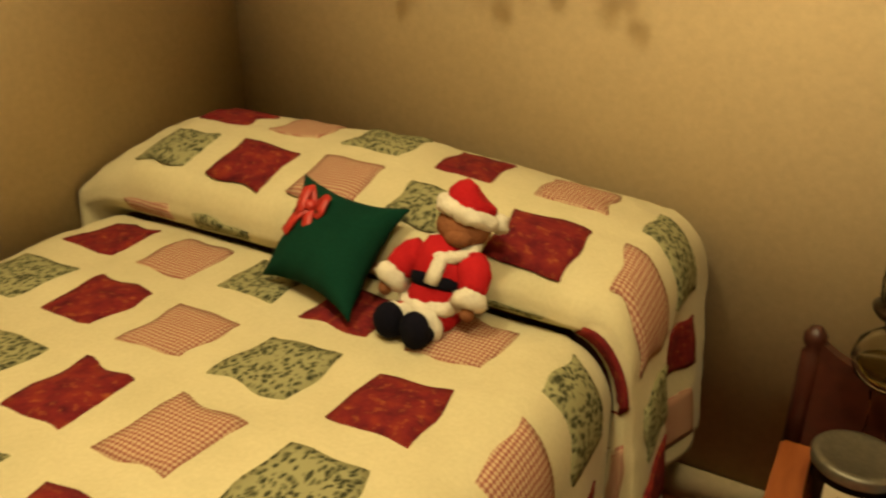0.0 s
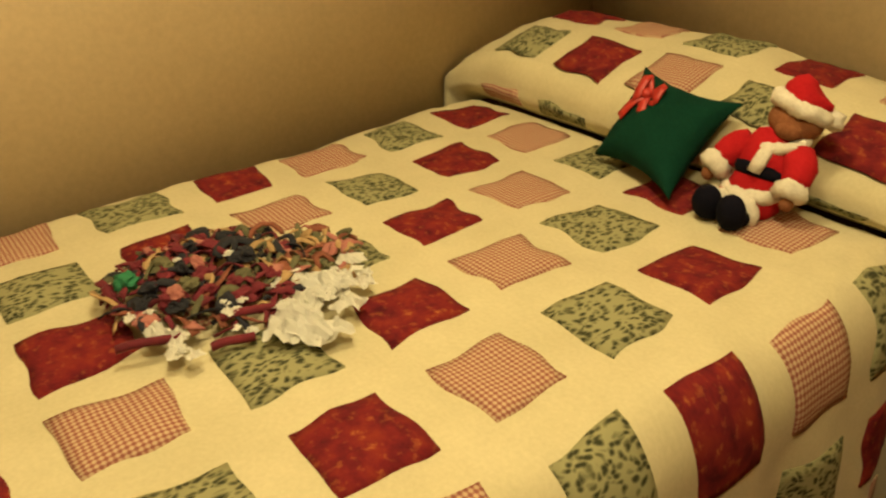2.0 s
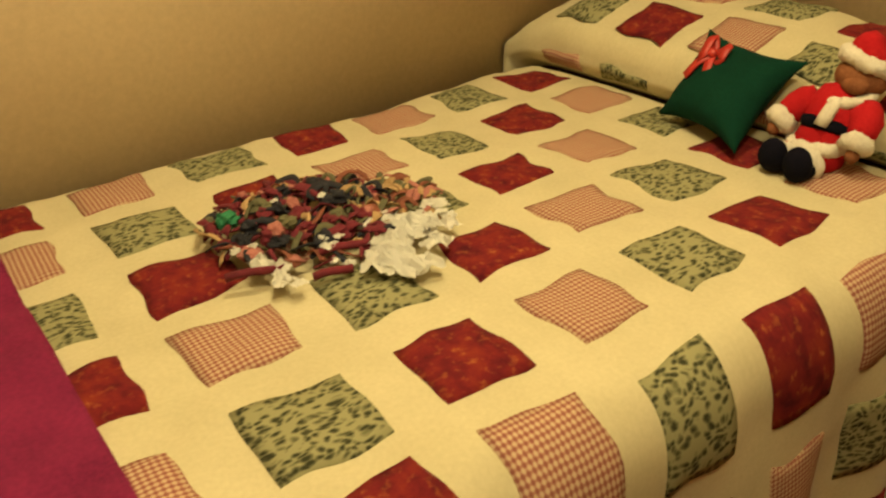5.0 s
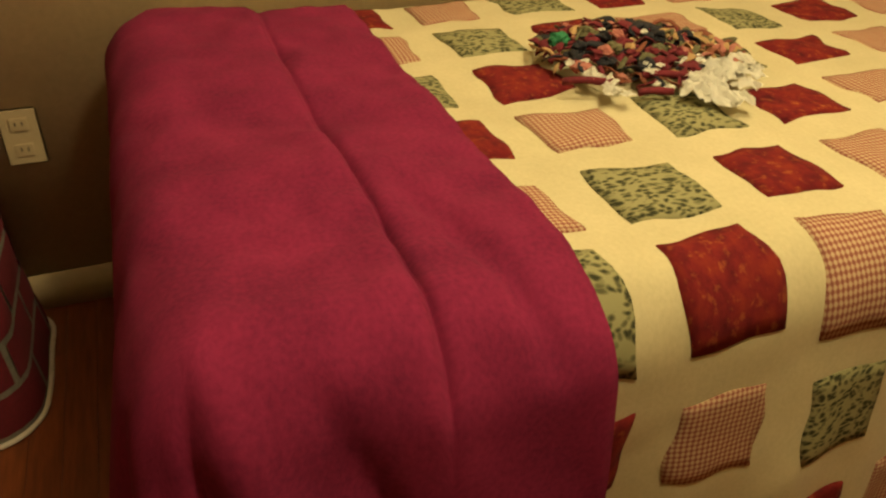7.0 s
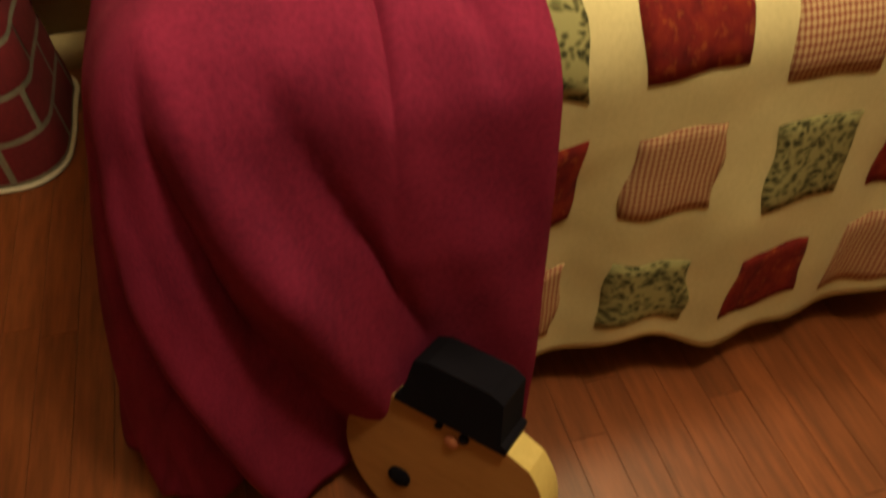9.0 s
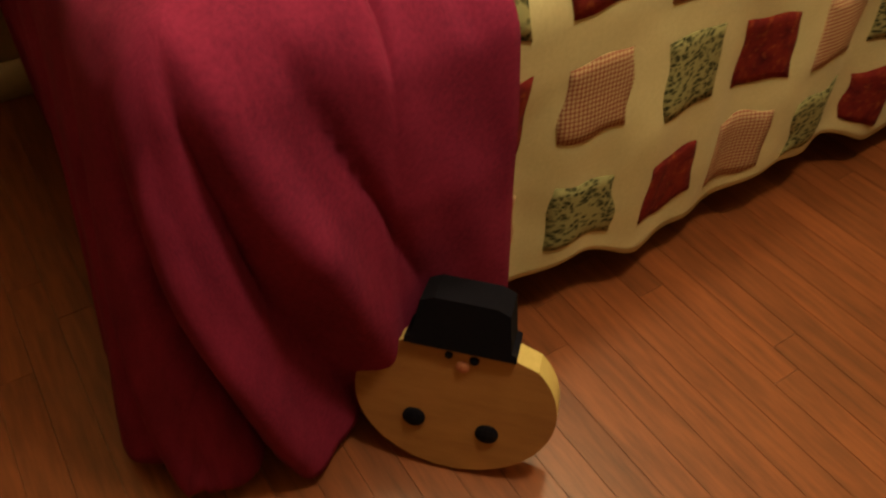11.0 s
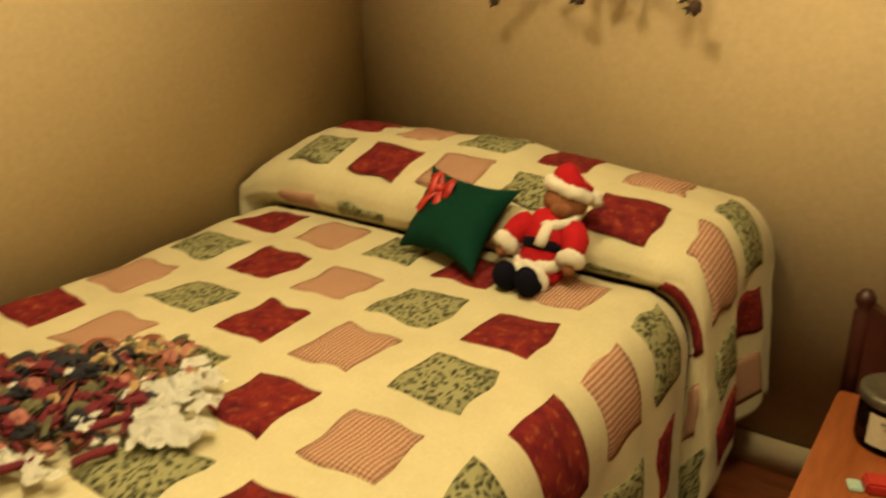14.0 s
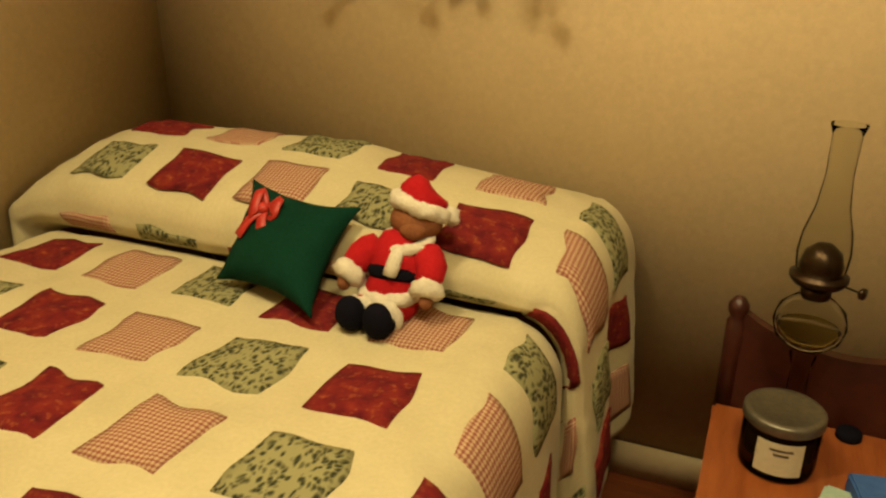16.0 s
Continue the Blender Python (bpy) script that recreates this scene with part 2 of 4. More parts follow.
US = [-0.2, 0.0, 0.13, 0.33, 0.50, 0.70, 0.90, 1.08]
XS = [0.030, 0.030, 0.036, 0.020, 0.026, 0.012, 0.005, 0.0]


def lump(x, y, s, a):
    return a * noise.noise(Vector((x * s, y * s, 0.37)))


def quilt_at(u, v, lift=0.0):
    """A point of the quilt: u runs across it to the wall, v from the foot to the head."""
    y, h = float(np.interp(v, VT, YT)), float(np.interp(v, VT, HT))
    pil = max(0.0, min(1.0, (v - 1.46) / 0.06))
    if u > 0.06:
        x, z, nx, nz = -u, 0.0, 0.0, 1.0
        ub = 0.945 + 0.09 * max(0.0, v - 0.9)
        if u > ub:
            k = min(1.0, (u - ub) / 0.11)
            x, z = -ub - 0.075 * math.sin(k * 1.5), -0.07 * (1 - math.cos(k * 1.5)) - max(0, u - ub - 0.11)
        if pil:
            xp = -min(u, 1.10) - 0.1 * max(0.0, u - 1.10)
            x, z = x * (1 - pil) + pil * xp, z * (1 - pil) - pil * 0.9 * max(0.0, u - 1.10)
    elif u > -0.0567:
        th = (0.06 - u) / 0.1167 * math.pi / 2
        x, z, nx, nz = -0.06 + 0.078 * math.sin(th), -0.105 * (1 - math.cos(th)), math.sin(th), math.cos(th)
    else:
        d = -u - 0.0567
        x, z, nx, nz = 0.018 + 0.06 * d, -0.105 - (1.0 - 0.22 * pil) * d, 1.0, 0.0
        calm = max(0.0, min(1.0, (v - 0.1) / 0.2))
        x -= 0.045 * max(0.0, min(1.0, (0.20 - v) / 0.1))
        x += calm * 0.014 * min(1, d * 5) * math.sin(v * 17 + 0.8 * math.sin(v * 7)) + 0.006 * min(1, d * 5) * math.sin(v * 41 + 1)
    if h > 0.005:
        h *= 1 + (float(np.interp(u, UW, WW)) - 1) * pil
    x += pil * float(np.interp(u, US, XS))
    if u < 0.06:
        # the tuck runs down the side and its lips stay a finger apart
        y += 0.010 * pil - 0.012 * max(0.0, min(1.0, (v - 1.30) / 0.08)) * (1 - pil)
        x -= 0.05 * math.exp(-((v - 1.42) / 0.022) ** 2)
    amp = 1.0 if u > 0 else 0.5
    bumps = lump(u, v, 6, 0.008) + lump(u, v, 17, 0.0045) + lump(u, v, 38, 0.0016)
    if 1.37 < v < 1.50:
        bumps *= 0.3
    z += h + bumps * amp * nz + lift * nz
    x += (bumps * 0.6 + lift) * nx
    if 1.455 < v < 1.57:
        y -= 1.4 * lift
    return Vector((x, y, TOP - 0.009 + z))


bed = tagged(empty("bed", (-0.45, 0.78, 0)), "low single bed against the tan wall, dark underneath", "bed")


def under(name, bm, material, label=""):
    ob = part(name, bm, material, bed, label)
    ob.matrix_parent_inverse = Matrix.Translation((0.45, -0.78, 0))
    return ob


under("mattress", boxed((-0.98, -0.13, 0.26), (-0.06, 1.78, TOP - 0.11), 0.04), MATTRESS)
under("box_frame", boxed((-0.86, -0.11, 0.14), (-0.09, 1.78, 0.26), 0.01), DARKWOOD)
for x in (-0.84, -0.11):
    for y in (-0.07, 1.70):
        under("leg", boxed((x - 0.025, y - 0.025, 0.0), (x + 0.025, y + 0.025, 0.14), 0.004), DARKWOOD)

us = [-0.475 + 0.0125 * i for i in range(int((1.19 + 0.475) / 0.0125) + 1)]
vs = [-0.15 + 0.0125 * i for i in range(119)] + [1.336 + 0.006 * i for i in range(44)] + [1.60 + 0.0125 * i for i in range(39)]


def hem(u, v):
    """The hem waves a little."""
    return u if u > -0.40 else -0.40 + (u + 0.40) * (1.0 + 0.28 * math.sin(v * 11 + 1.3) + 0.12 * math.sin(v * 29))


quilt = link("quilt", sheet(lambda u, v: quilt_at(hem(u, v), v), us, vs), CREAM)
solid = quilt.modifiers.new("thickness", "SOLIDIFY")
solid.thickness, solid.offset = 0.008, -1
tagged(quilt, "cream patchwork quilt with red, green and pink squares", "quilt")


def patch(c, r, rnd):
    n = 9
    u0, v0 = P * c, P * r + (0.014 if r == 8 else 0.0)
    if c < 2:
        # the outer rows drift towards the room further up the bed
        u0 -= (0.024 if c < 1 else 0.006) * max(0.0, min(1.0, (r - 2) / 2.5)) * (1.0 if r < 8 else 0.4)
    if c in (0, -1):
        u0 += 0.018 * max(0.0, min(1.0, (4.5 - r) / 2))
    skew = [(rnd.uniform(-0.008, 0.008), rnd.uniform(-0.008, 0.008)) for _ in range(4)]
    wave = [rnd.uniform(-0.004, 0.004) for _ in range(4)]
    ts = [-1 + 2 * i / (n - 1) for i in range(n)]

    def place(a, b):
        su = sum((1 + sa * a) * (1 + sb * b) / 4 * s[0] for (sa, sb), s in zip(((-1, -1), (1, -1), (1, 1), (-1, 1)), skew))
        sv = sum((1 + sa * a) * (1 + sb * b) / 4 * s[1] for (sa, sb), s in zip(((-1, -1), (1, -1), (1, 1), (-1, 1)), skew))
        u = u0 + a * H + su + wave[0] * math.sin(b * 3 + c) * a + wave[1] * math.cos(b * 4.1 + r)
        v = v0 + b * H + sv + wave[2] * math.sin(a * 3.3 + r) * b + wave[3] * math.cos(a * 4.4 + c)
        edge = max(abs(a), abs(b))
        return u, v, 0.0012 + 0.0036 * (1 - edge ** 4)

    bm = bmesh.new()
    lay = bm.loops.layers.uv.new("UVMap")
    grid, maps = [], []
    # the outermost ring is the seam, sewn down into the quilt
    ends = [-1.0] + ts + [1.0]
    n = len(ends)
    for j, b in enumerate(ends):
        row = []
        for i, a in enumerate(ends):
            u, v, lift = place(a, b)
            seam = i in (0, n - 1) or j in (0, n - 1)
            up = -0.0035 if seam else lift + (0.0012 if v < 1.5 else 0.0028)
            row.append(bm.verts.new(quilt_at(hem(u, v), v, up)))
            maps.append((u, v))
        grid.append(row)
    for j in range(n - 1):
        for i in range(n - 1):
            fa = bm.faces.new((grid[j][i], grid[j + 1][i], grid[j + 1][i + 1], grid[j][i + 1]))
            for lp, q in zip(fa.loops, (j * n + i, (j + 1) * n + i, (j + 1) * n + i + 1, j * n + i + 1)):
                lp[lay].uv = maps[q]
    k = (r - c) % 3
    material = RED_P if k == 2 else GREEN_P if k == 1 else (PINK_A if (c + r) % 2 else PINK_B)
    name = "patch"
    return part(name, bm, material, quilt, "", True)


rnd = random.Random(5)
for c in range(-2, 6):
    for r in range(1, 11):
        patch(c, r, rnd)

# faces deep in the tuck get shade as a dark brown colour
quilt.data.materials.append(TUCK_SHADE)
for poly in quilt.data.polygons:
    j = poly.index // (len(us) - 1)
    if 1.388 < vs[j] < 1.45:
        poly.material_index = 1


# ---- throw blanket over the foot ----
BX, BY, BW = 0.040, -0.236, -0.93
bcorner = 0.09


def throw_at(a, b):
    """a: metres past the wall side, towards the room; b: metres from the throw's edge towards the foot."""
    flat_a, flat_b = (BX - bcorner) - BW, 0.195 - (BY + bcorner)
    da, db = max(0.0, a - flat_a), max(0.0, b - flat_b)
    shear = 0.035 * max(0.0, 1 - a / 0.75) * max(0.0, 1 - b / 0.3)
    x, y = BW + min(a, flat_a), 0.190 - shear - min(b, flat_b)
    z = TOP + 0.016
    line = 0.172 + 0.006 * math.sin(a * 6)
    ridge = -0.016 * min(1.0, 0.3 + 0.9 * a) * math.exp(-((b - line) / 0.008) ** 2) + 0.012 / (1 + math.exp((line - b) / 0.004))
    dent = -0.016 * math.exp(-((b - 0.115 + 0.22 * (a - 0.72)) / 0.016) ** 2) * max(0.0, min(1.0, (a - 0.66) / 0.1)) * max(0.0, min(1.0, (1.08 - a) / 0.12))
    near_wall = max(0.0, 0.12 - a) / 0.12
    z += ridge + dent - 0.04 * near_wall ** 2 + 0.024 * max(0.0, 1 - a / 0.6) + 0.014 * noise.noise(Vector((a * 7, b * 5, 2.0))) + 0.006 * noise.noise(Vector((a * 24, b * 24, 5.0)))
    d = max(da, db)
    if d > 0:
        phi = (math.pi / 2) * db / (da + db)
        arc = bcorner * math.pi / 2
        if d < arc:
            out, drop = bcorner * math.sin(d / bcorner), bcorner * (1 - math.cos(d / bcorner))
        else:
            out, drop = bcorner, bcorner + (d - arc)
        g = min(1.0, max(0.0, (d - 0.05) / 0.25))
        corner = 1.0 if (da > 0 and db > 0) else 0.0
        along = b if db == 0 else flat_b + 0.35 * phi / (math.pi / 2) if corner else flat_b + 0.35 + (flat_a - a)
        sweep = along + 0.42 * d
        deep = 2 * abs(math.sin(sweep * 16.5 + 1.0)) ** 0.8 - 1
        fold = 0.042 * deep * min(1.0, max(0.12, (b - 0.10) / 0.16)) + 0.010 * math.sin(sweep * 61 + 1.1) * min(1.0, max(0.2, (b - 0.1) / 0.2))
        tame = 1 - 0.8 * math.sin(phi) ** 2
        out += tame * (g * fold + g * 0.022 + 0.03 * d)
        out += 0.17 * max(0.0, d - 0.1) * math.sin(phi) ** 2 * max(0.0, 1 - max(0.0, flat_a - a) / 0.6)
        x += out * math.cos(phi)
        y -= out * math.sin(phi)
        z -= min(drop, TOP + 0.004)
    return Vector((x, y, z))


aa = [0.0125 * i for i in range(int(1.57 / 0.0125))]
bb = [0.0125 * i for i in range(11)] + [0.14 + 0.004 * i for i in range(18)] + [0.22 + 0.0125 * i for i in range(64)]
throw = link("throw_blanket", sheet(throw_at, aa, bb), THROW)
solid = throw.modifiers.new("thickness", "SOLIDIFY")
solid.thickness, solid.offset = 0.008, 0
tagged(throw, "crimson fleece throw draped over the foot of the bed", "blanket")


def ring_out(x0, x1, y0, y1, r, n=6):
    """Outline of a rounded rectangle, counter-clockwise."""
    pts = []
    for cx, cy, a0 in ((x1 - r, y0 + r, -90), (x1 - r, y1 - r, 0), (x0 + r, y1 - r, 90), (x0 + r, y0 + r, 180)):
        for i in range(n + 1):
            a = radians(a0 + 90 * i / n)
            pts.append((cx + r * math.cos(a), cy + r * math.sin(a)))
    return pts


# ---- brick-patterned fireplace prop by the wall ----
BRICK_F = speckled("red_brick_cloth", (0.11, 0.006, 0.014), (0.18, 0.010, 0.022), 0.85, 10.0, 120.0)
MORTAR_F = speckled("grey_mortar_cloth", (0.16, 0.15, 0.12), (0.26, 0.24, 0.19), 0.9, 20.0, 160.0)
WHITE_T = speckled("white_tape", (0.62, 0.58, 0.50), (0.78, 0.74, 0.66), 0.7, 20.0, 160.0)


def chimney_prop(at, sx, sy, height):
    top = tagged(empty("brick_chimney_prop", at), "red brick-patterned cloth chimney decoration with white bottom trim", "decoration")
    pts = ring_out(-sx, sx, -sy, sy, 0.09)
    lens = [0.0]
    for p, q in zip(pts, pts[1:] + pts[:1]):
        lens.append(lens[-1] + math.hypot(q[0] - p[0], q[1] - p[1]))
    total = lens[-1]

    def spot(s, z, out):
        s %= total
        i = max(k for k in range(len(pts)) if lens[k] <= s)
        p, q = pts[i], pts[(i + 1) % len(pts)]
        f = (s - lens[i]) / max(1e-6, lens[i + 1] - lens[i])
        x, y = p[0] + (q[0] - p[0]) * f, p[1] + (q[1] - p[1]) * f
        n = Vector((q[1] - p[1], p[0] - q[0], 0)).normalized()
        sag = 0.008 * noise.noise(Vector((s * 6, z * 5, 1.0))) + 0.02 * max(0, 0.12 - z)
        k = 1 - 0.16 * z
        return Vector((-sx + (x + sx) * k, -sy + (y + sy) * k, z)) + n * (out + sag)

    bm = bmesh.new()
    n, m = 80, 24
    rows = [[bm.verts.new(spot(total * i / n, 0.004 + (height - 0.004) * j / m, 0)) for i in range(n)] for j in range(m + 1)]
    for j in range(m):
        for i in range(n):
            bm.faces.new((rows[j][i], rows[j][(i + 1) % n], rows[j + 1][(i + 1) % n], rows[j + 1][i]))
    bm.faces.new(rows[-1])
    body = part("cloth_body", bm, MORTAR_F, top, "grey mortar-coloured cloth", True)
    course, gap = 0.085, 0.012
    for j in range(int(height / course)):
        step = total / 10
        for k in range(10):
            s0, s1 = step * (k + 0.5 * (j % 2)) + gap / 2, step * (k + 1 + 0.5 * (j % 2)) - gap / 2
            z0, z1 = 0.02 + course * j, 0.02 + course * (j + 1) - gap
            bm = bmesh.new()
            cols = 7
            inner = [[bm.verts.new(spot(s0 + (s1 - s0) * a / (cols - 1), z0 + (z1 - z0) * b / 2, 0.0045 if 0 < a < cols - 1 and b == 1 else 0.003)) for a in range(cols)] for b in range(3)]
            for b in range(2):
                for a in range(cols - 1):
                    bm.faces.new((inner[b][a], inner[b][a + 1], inner[b + 1][a + 1], inner[b + 1][a]))
            part("brick", bm, BRICK_F, body, "", True)
    bm = bmesh.new()
    m = 6
    rings = [[bm.verts.new(spot(total * i / n, 0.008 + 0.005 * math.sin(2 * math.pi * j / m), 0.006 + 0.005 * math.cos(2 * math.pi * j / m))) for i in range(n)] for j in range(m)]
    for j in range(m):
        for i in range(n):
            bm.faces.new((rings[j][i], rings[j][(i + 1) % n], rings[(j + 1) % m][(i + 1) % n], rings[(j + 1) % m][i]))
    part("trim", bm, WHITE_T, top, "white piping round the bottom edge", True)
    return top


chimney_prop((-0.83, -0.735, 0.0), 0.19, 0.27, 0.98)

# ---- green cushion ----


def cushion():
    tl, tr, bl, br = Vector((-0.533, 1.372, 0.768)), Vector((-0.326, 1.362, 0.750)), Vector((-0.530, 1.248, 0.638)), Vector((-0.322, 1.192, 0.636))
    n = ((tr - bl).cross(tl - br)).normalized()
    bm = bmesh.new()
    k = 20
    for side in (1, -1):
        rows = []
        for j in range(k + 1):
            row = []
            for i in range(k + 1):
                a, b = -1 + 2 * i / k, -1 + 2 * j / k
                # sides bow inwards between the pulled-out corners
                pa, pb = a * (1 - 0.19 * (1 - b * b)), b * (1 - 0.19 * (1 - a * a))
                u, v = (pa + 1) / 2, (pb + 1) / 2
                p = bl * (1 - u) * (1 - v) + br * u * (1 - v) + tr * u * v + tl * (1 - u) * v
                h = 0.040 * ((1 - a * a) * (1 - b * b)) ** 0.45 + 0.003
                h += 0.004 * noise.noise(Vector((a * 3, b * 3, side)))
                row.append(bm.verts.new(p + n * h * side))
            rows.append(row)
        for j in range(k):
            for i in range(k):
                f = (rows[j][i], rows[j][i + 1], rows[j + 1][i + 1], rows[j + 1][i])
                bm.faces.new(f if side > 0 else f[::-1])
        if side > 0:
            front = rows
        else:
            edge = lambda g: g[0] + [r[-1] for r in g[1:]] + g[-1][-2::-1] + [r[0] for r in g[-2:0:-1]]
            e1, e2 = edge(front), edge(rows)
            for i in range(len(e1)):
                q = (i + 1) % len(e1)
                bm.faces.new((e1[q], e1[i], e2[i], e2[q]))
    c = tagged(empty("cushion", (bl + br) / 2), "small dark green felt cushion with a red ribbon bow", "cushion")
    inv = Matrix.Translation(-c.location)
    body = part("cover", bm, GREEN_C, c, "", True)
    body.matrix_parent_inverse = inv
    # ribbon bow near the upper corner
    mid = tl * 0.43 + tr * 0.23 + bl * 0.22 + br * 0.12 + n * 0.036
    ux, uy = (tr - tl).normalized(), (tl - bl).normalized()

    def strip(pts, w, name):
        sb = bmesh.new()
        prev = None
        for q in range(len(pts)):
            p = pts[q]
            d = (pts[min(q + 1, len(pts) - 1)] - pts[max(q - 1, 0)]).normalized()
            s = d.cross(n).normalized() * w
            cur = [sb.verts.new(p + s + n * 0.001), sb.verts.new(p - s + n * 0.001), sb.verts.new(p - s - n * 0.002), sb.verts.new(p + s - n * 0.002)]
            if prev:
                for e in range(4):
                    sb.faces.new((prev[e], prev[(e + 1) % 4], cur[(e + 1) % 4], cur[e]))
            else:
                sb.faces.new(cur[::-1])
            prev = cur
        sb.faces.new(prev)
        part(name, sb, RIBBON, knot, "", True)

    kb = bmesh.new()
    blob(kb, mid + n * 0.008, (0.011, 0.010, 0.009), 0.002)
    knot = part("bow_knot", kb, RIBBON, c, "red ribbon bow", True)
    knot.matrix_parent_inverse = inv
    for sx, dy in ((1, 0.012), (-0.5, 0.018)):
        strip([mid + ux * sx * 0.042 * math.sin(t * math.pi) * (0.8 + 0.2 * math.cos(6 * t)) + uy * (dy * math.sin(2 * math.pi * t) * 1.2 + 0.006 * math.sin(math.pi * t)) + n * 0.014 * math.sin(math.pi * t) for t in [i / 12 for i in range(13)]], 0.008, "bow_loop")
    for ex, ey in ((0.016, -0.060), (-0.034, -0.052)):
        strip([mid + ux * ex * t + uy * ey * t + n * (0.004 + 0.006 * math.sin(4 * t)) for t in [i / 6 for i in range(7)]], 0.008, "bow_tail")

cushion()

# ---- stuffed doll in a red suit ----


def doll():
    bm = bmesh.new()
    mats = [SANTA_R, WHITE_F, BLACK_F, BROWN_F]
    R, W, B, N = 0, 1, 2, 3

    def skin(rings, idx, closed=False):
        m = len(rings[0])
        pairs = list(zip(rings, rings[1:])) + ([(rings[-1], rings[0])] if closed else [])
        for a, b in pairs:
            for k in range(m):
                bm.faces.new((a[k], a[(k + 1) % m], b[(k + 1) % m], b[k])).material_index = idx
        if not closed:
            bm.faces.new(rings[0][::-1]).material_index = idx
            bm.faces.new(rings[-1]).material_index = idx

    def tube(pts, radii, idx, rough=0.002, freq=45.0, seg=16, flat=1.0):
        """A stuffed limb along the points, with a radius at each."""
        pts = [Vector(p) for p in pts]
        rings = []
        for i, p in enumerate(pts):
            d = (pts[min(i + 1, len(pts) - 1)] - pts[max(i - 1, 0)]).normalized()
            a = d.cross(Vector((0.1, 1, 0.15))).normalized()
            b = a.cross(d)
            ring = []
            for k in range(seg):
                t = 2 * math.pi * k / seg
                q = p + (a * math.cos(t) + b * math.sin(t) * flat) * radii[i]
                ring.append(bm.verts.new(q + (q - p).normalized() * rough * noise.noise(q * freq)))
            rings.append(ring)
        skin(rings, idx)

    def fur(c, rx, ry, rt, tilt=(0, 0), high=1.0, n=56, m=14):
        """A ring of fleece; tilt raises its far side and its side towards the head of the bed's wall."""
        c = Vector(c)
        rings = []
        for i in range(n):
            t = 2 * math.pi * i / n
            w = Vector((math.cos(t), math.sin(t), 0))
            p = c + Vector((rx * w.x, ry * w.y, tilt[0] * w.y + tilt[1] * w.x))
            ring = []
            for k in range(m):
                f = 2 * math.pi * k / m
                q = p + w * rt * math.cos(f) + Vector((0, 0, rt * high * math.sin(f)))
                ring.append(bm.verts.new(q + (q - p) * (0.30 * noise.noise(q * 130) + 0.22 * noise.noise(q * 55))))
            rings.append(ring)
        skin(rings, W, True)

    # legs, trouser cuffs and boots
    for x0, x1, y1 in ((-0.252, -0.266, 1.224), (-0.214, -0.220, 1.218)):
        tube([(x0, 1.292, 0.648), (x0 * 0.6 + x1 * 0.4, 1.268, 0.648), (x1, 1.246, 0.645)], [0.024, 0.024, 0.021], R)
        tube([(x1, 1.250, 0.645), (x1, 1.244, 0.645), (x1, 1.236, 0.645), (x1, 1.232, 0.645)], [0.018, 0.026, 0.026, 0.018], W, 0.006, 110.0, 20)
        blob(bm, (x1 - 0.002, y1 - 0.006, 0.652), (0.023, 0.020, 0.028), 0.002, 18, None, B, 8)
        blob(bm, (x1 - 0.001, y1 + 0.008, 0.640), (0.020, 0.022, 0.016), 0.002, 14, None, B, 9)
    # jacket from its flared hem to the collar, belt and front band
    tube([(-0.232, 1.288, 0.655), (-0.232, 1.289, 0.668), (-0.231, 1.293, 0.684), (-0.230, 1.300, 0.702), (-0.229, 1.307, 0.720), (-0.224, 1.314, 0.734), (-0.218, 1.320, 0.744)],
         [0.046, 0.046, 0.040, 0.043, 0.044, 0.037, 0.022], R, 0.004, 40.0, 24, 0.86)
    fur((-0.233, 1.286, 0.668), 0.041, 0.034, 0.0125, (0.004, 0.004))
    tube([(-0.231, 1.291, 0.683), (-0.231, 1.293, 0.688), (-0.230, 1.296, 0.695), (-0.230, 1.298, 0.699)], [0.040, 0.0445, 0.0445, 0.040], B, 0.001, 40.0, 28, 0.88)
    tube([(-0.217, 1.286, 0.739), (-0.219, 1.273, 0.729), (-0.221, 1.263, 0.717), (-0.223, 1.258, 0.703)], [0.009, 0.011, 0.011, 0.010], W, 0.005, 120.0, 14, 0.7)
    fur((-0.219, 1.312, 0.741), 0.030, 0.026, 0.0115, (0.006, 0.0), 0.8)
    # arms, cuffs and paws
    for sh, el, ha in (((-0.262, 1.306, 0.727), (-0.287, 1.292, 0.710), (-0.294, 1.276, 0.697)), ((-0.190, 1.310, 0.728), (-0.173, 1.294, 0.710), (-0.171, 1.278, 0.692))):
        sh, el, ha = Vector(sh), Vector(el), Vector(ha)
        tube([sh, sh.lerp(el, 0.5), el, el.lerp(ha, 0.6), ha], [0.022, 0.025, 0.024, 0.022, 0.018], R, 0.003)
        d = (ha - el).normalized()
        tube([ha - d * 0.004, ha + d * 0.004, ha + d * 0.016, ha + d * 0.023], [0.018, 0.0245, 0.0245, 0.017], W, 0.007, 110.0, 22)
        blob(bm, ha + d * 0.022 + Vector((0, 0, -0.006)), (0.011, 0.011, 0.012), 0.002, 14, None, N, 5)
    # head with a muzzle, fur hat band and slouching hat
    blob(bm, (-0.213, 1.334, 0.766), (0.041, 0.037, 0.033), 0.002, 22, None, N, 3)
    blob(bm, (-0.207, 1.304, 0.760), (0.021, 0.014, 0.014), 0.002, 16, None, N, 4)
    fur((-0.209, 1.340, 0.787), 0.036, 0.032, 0.0125, (-0.010, -0.010), 1.05)
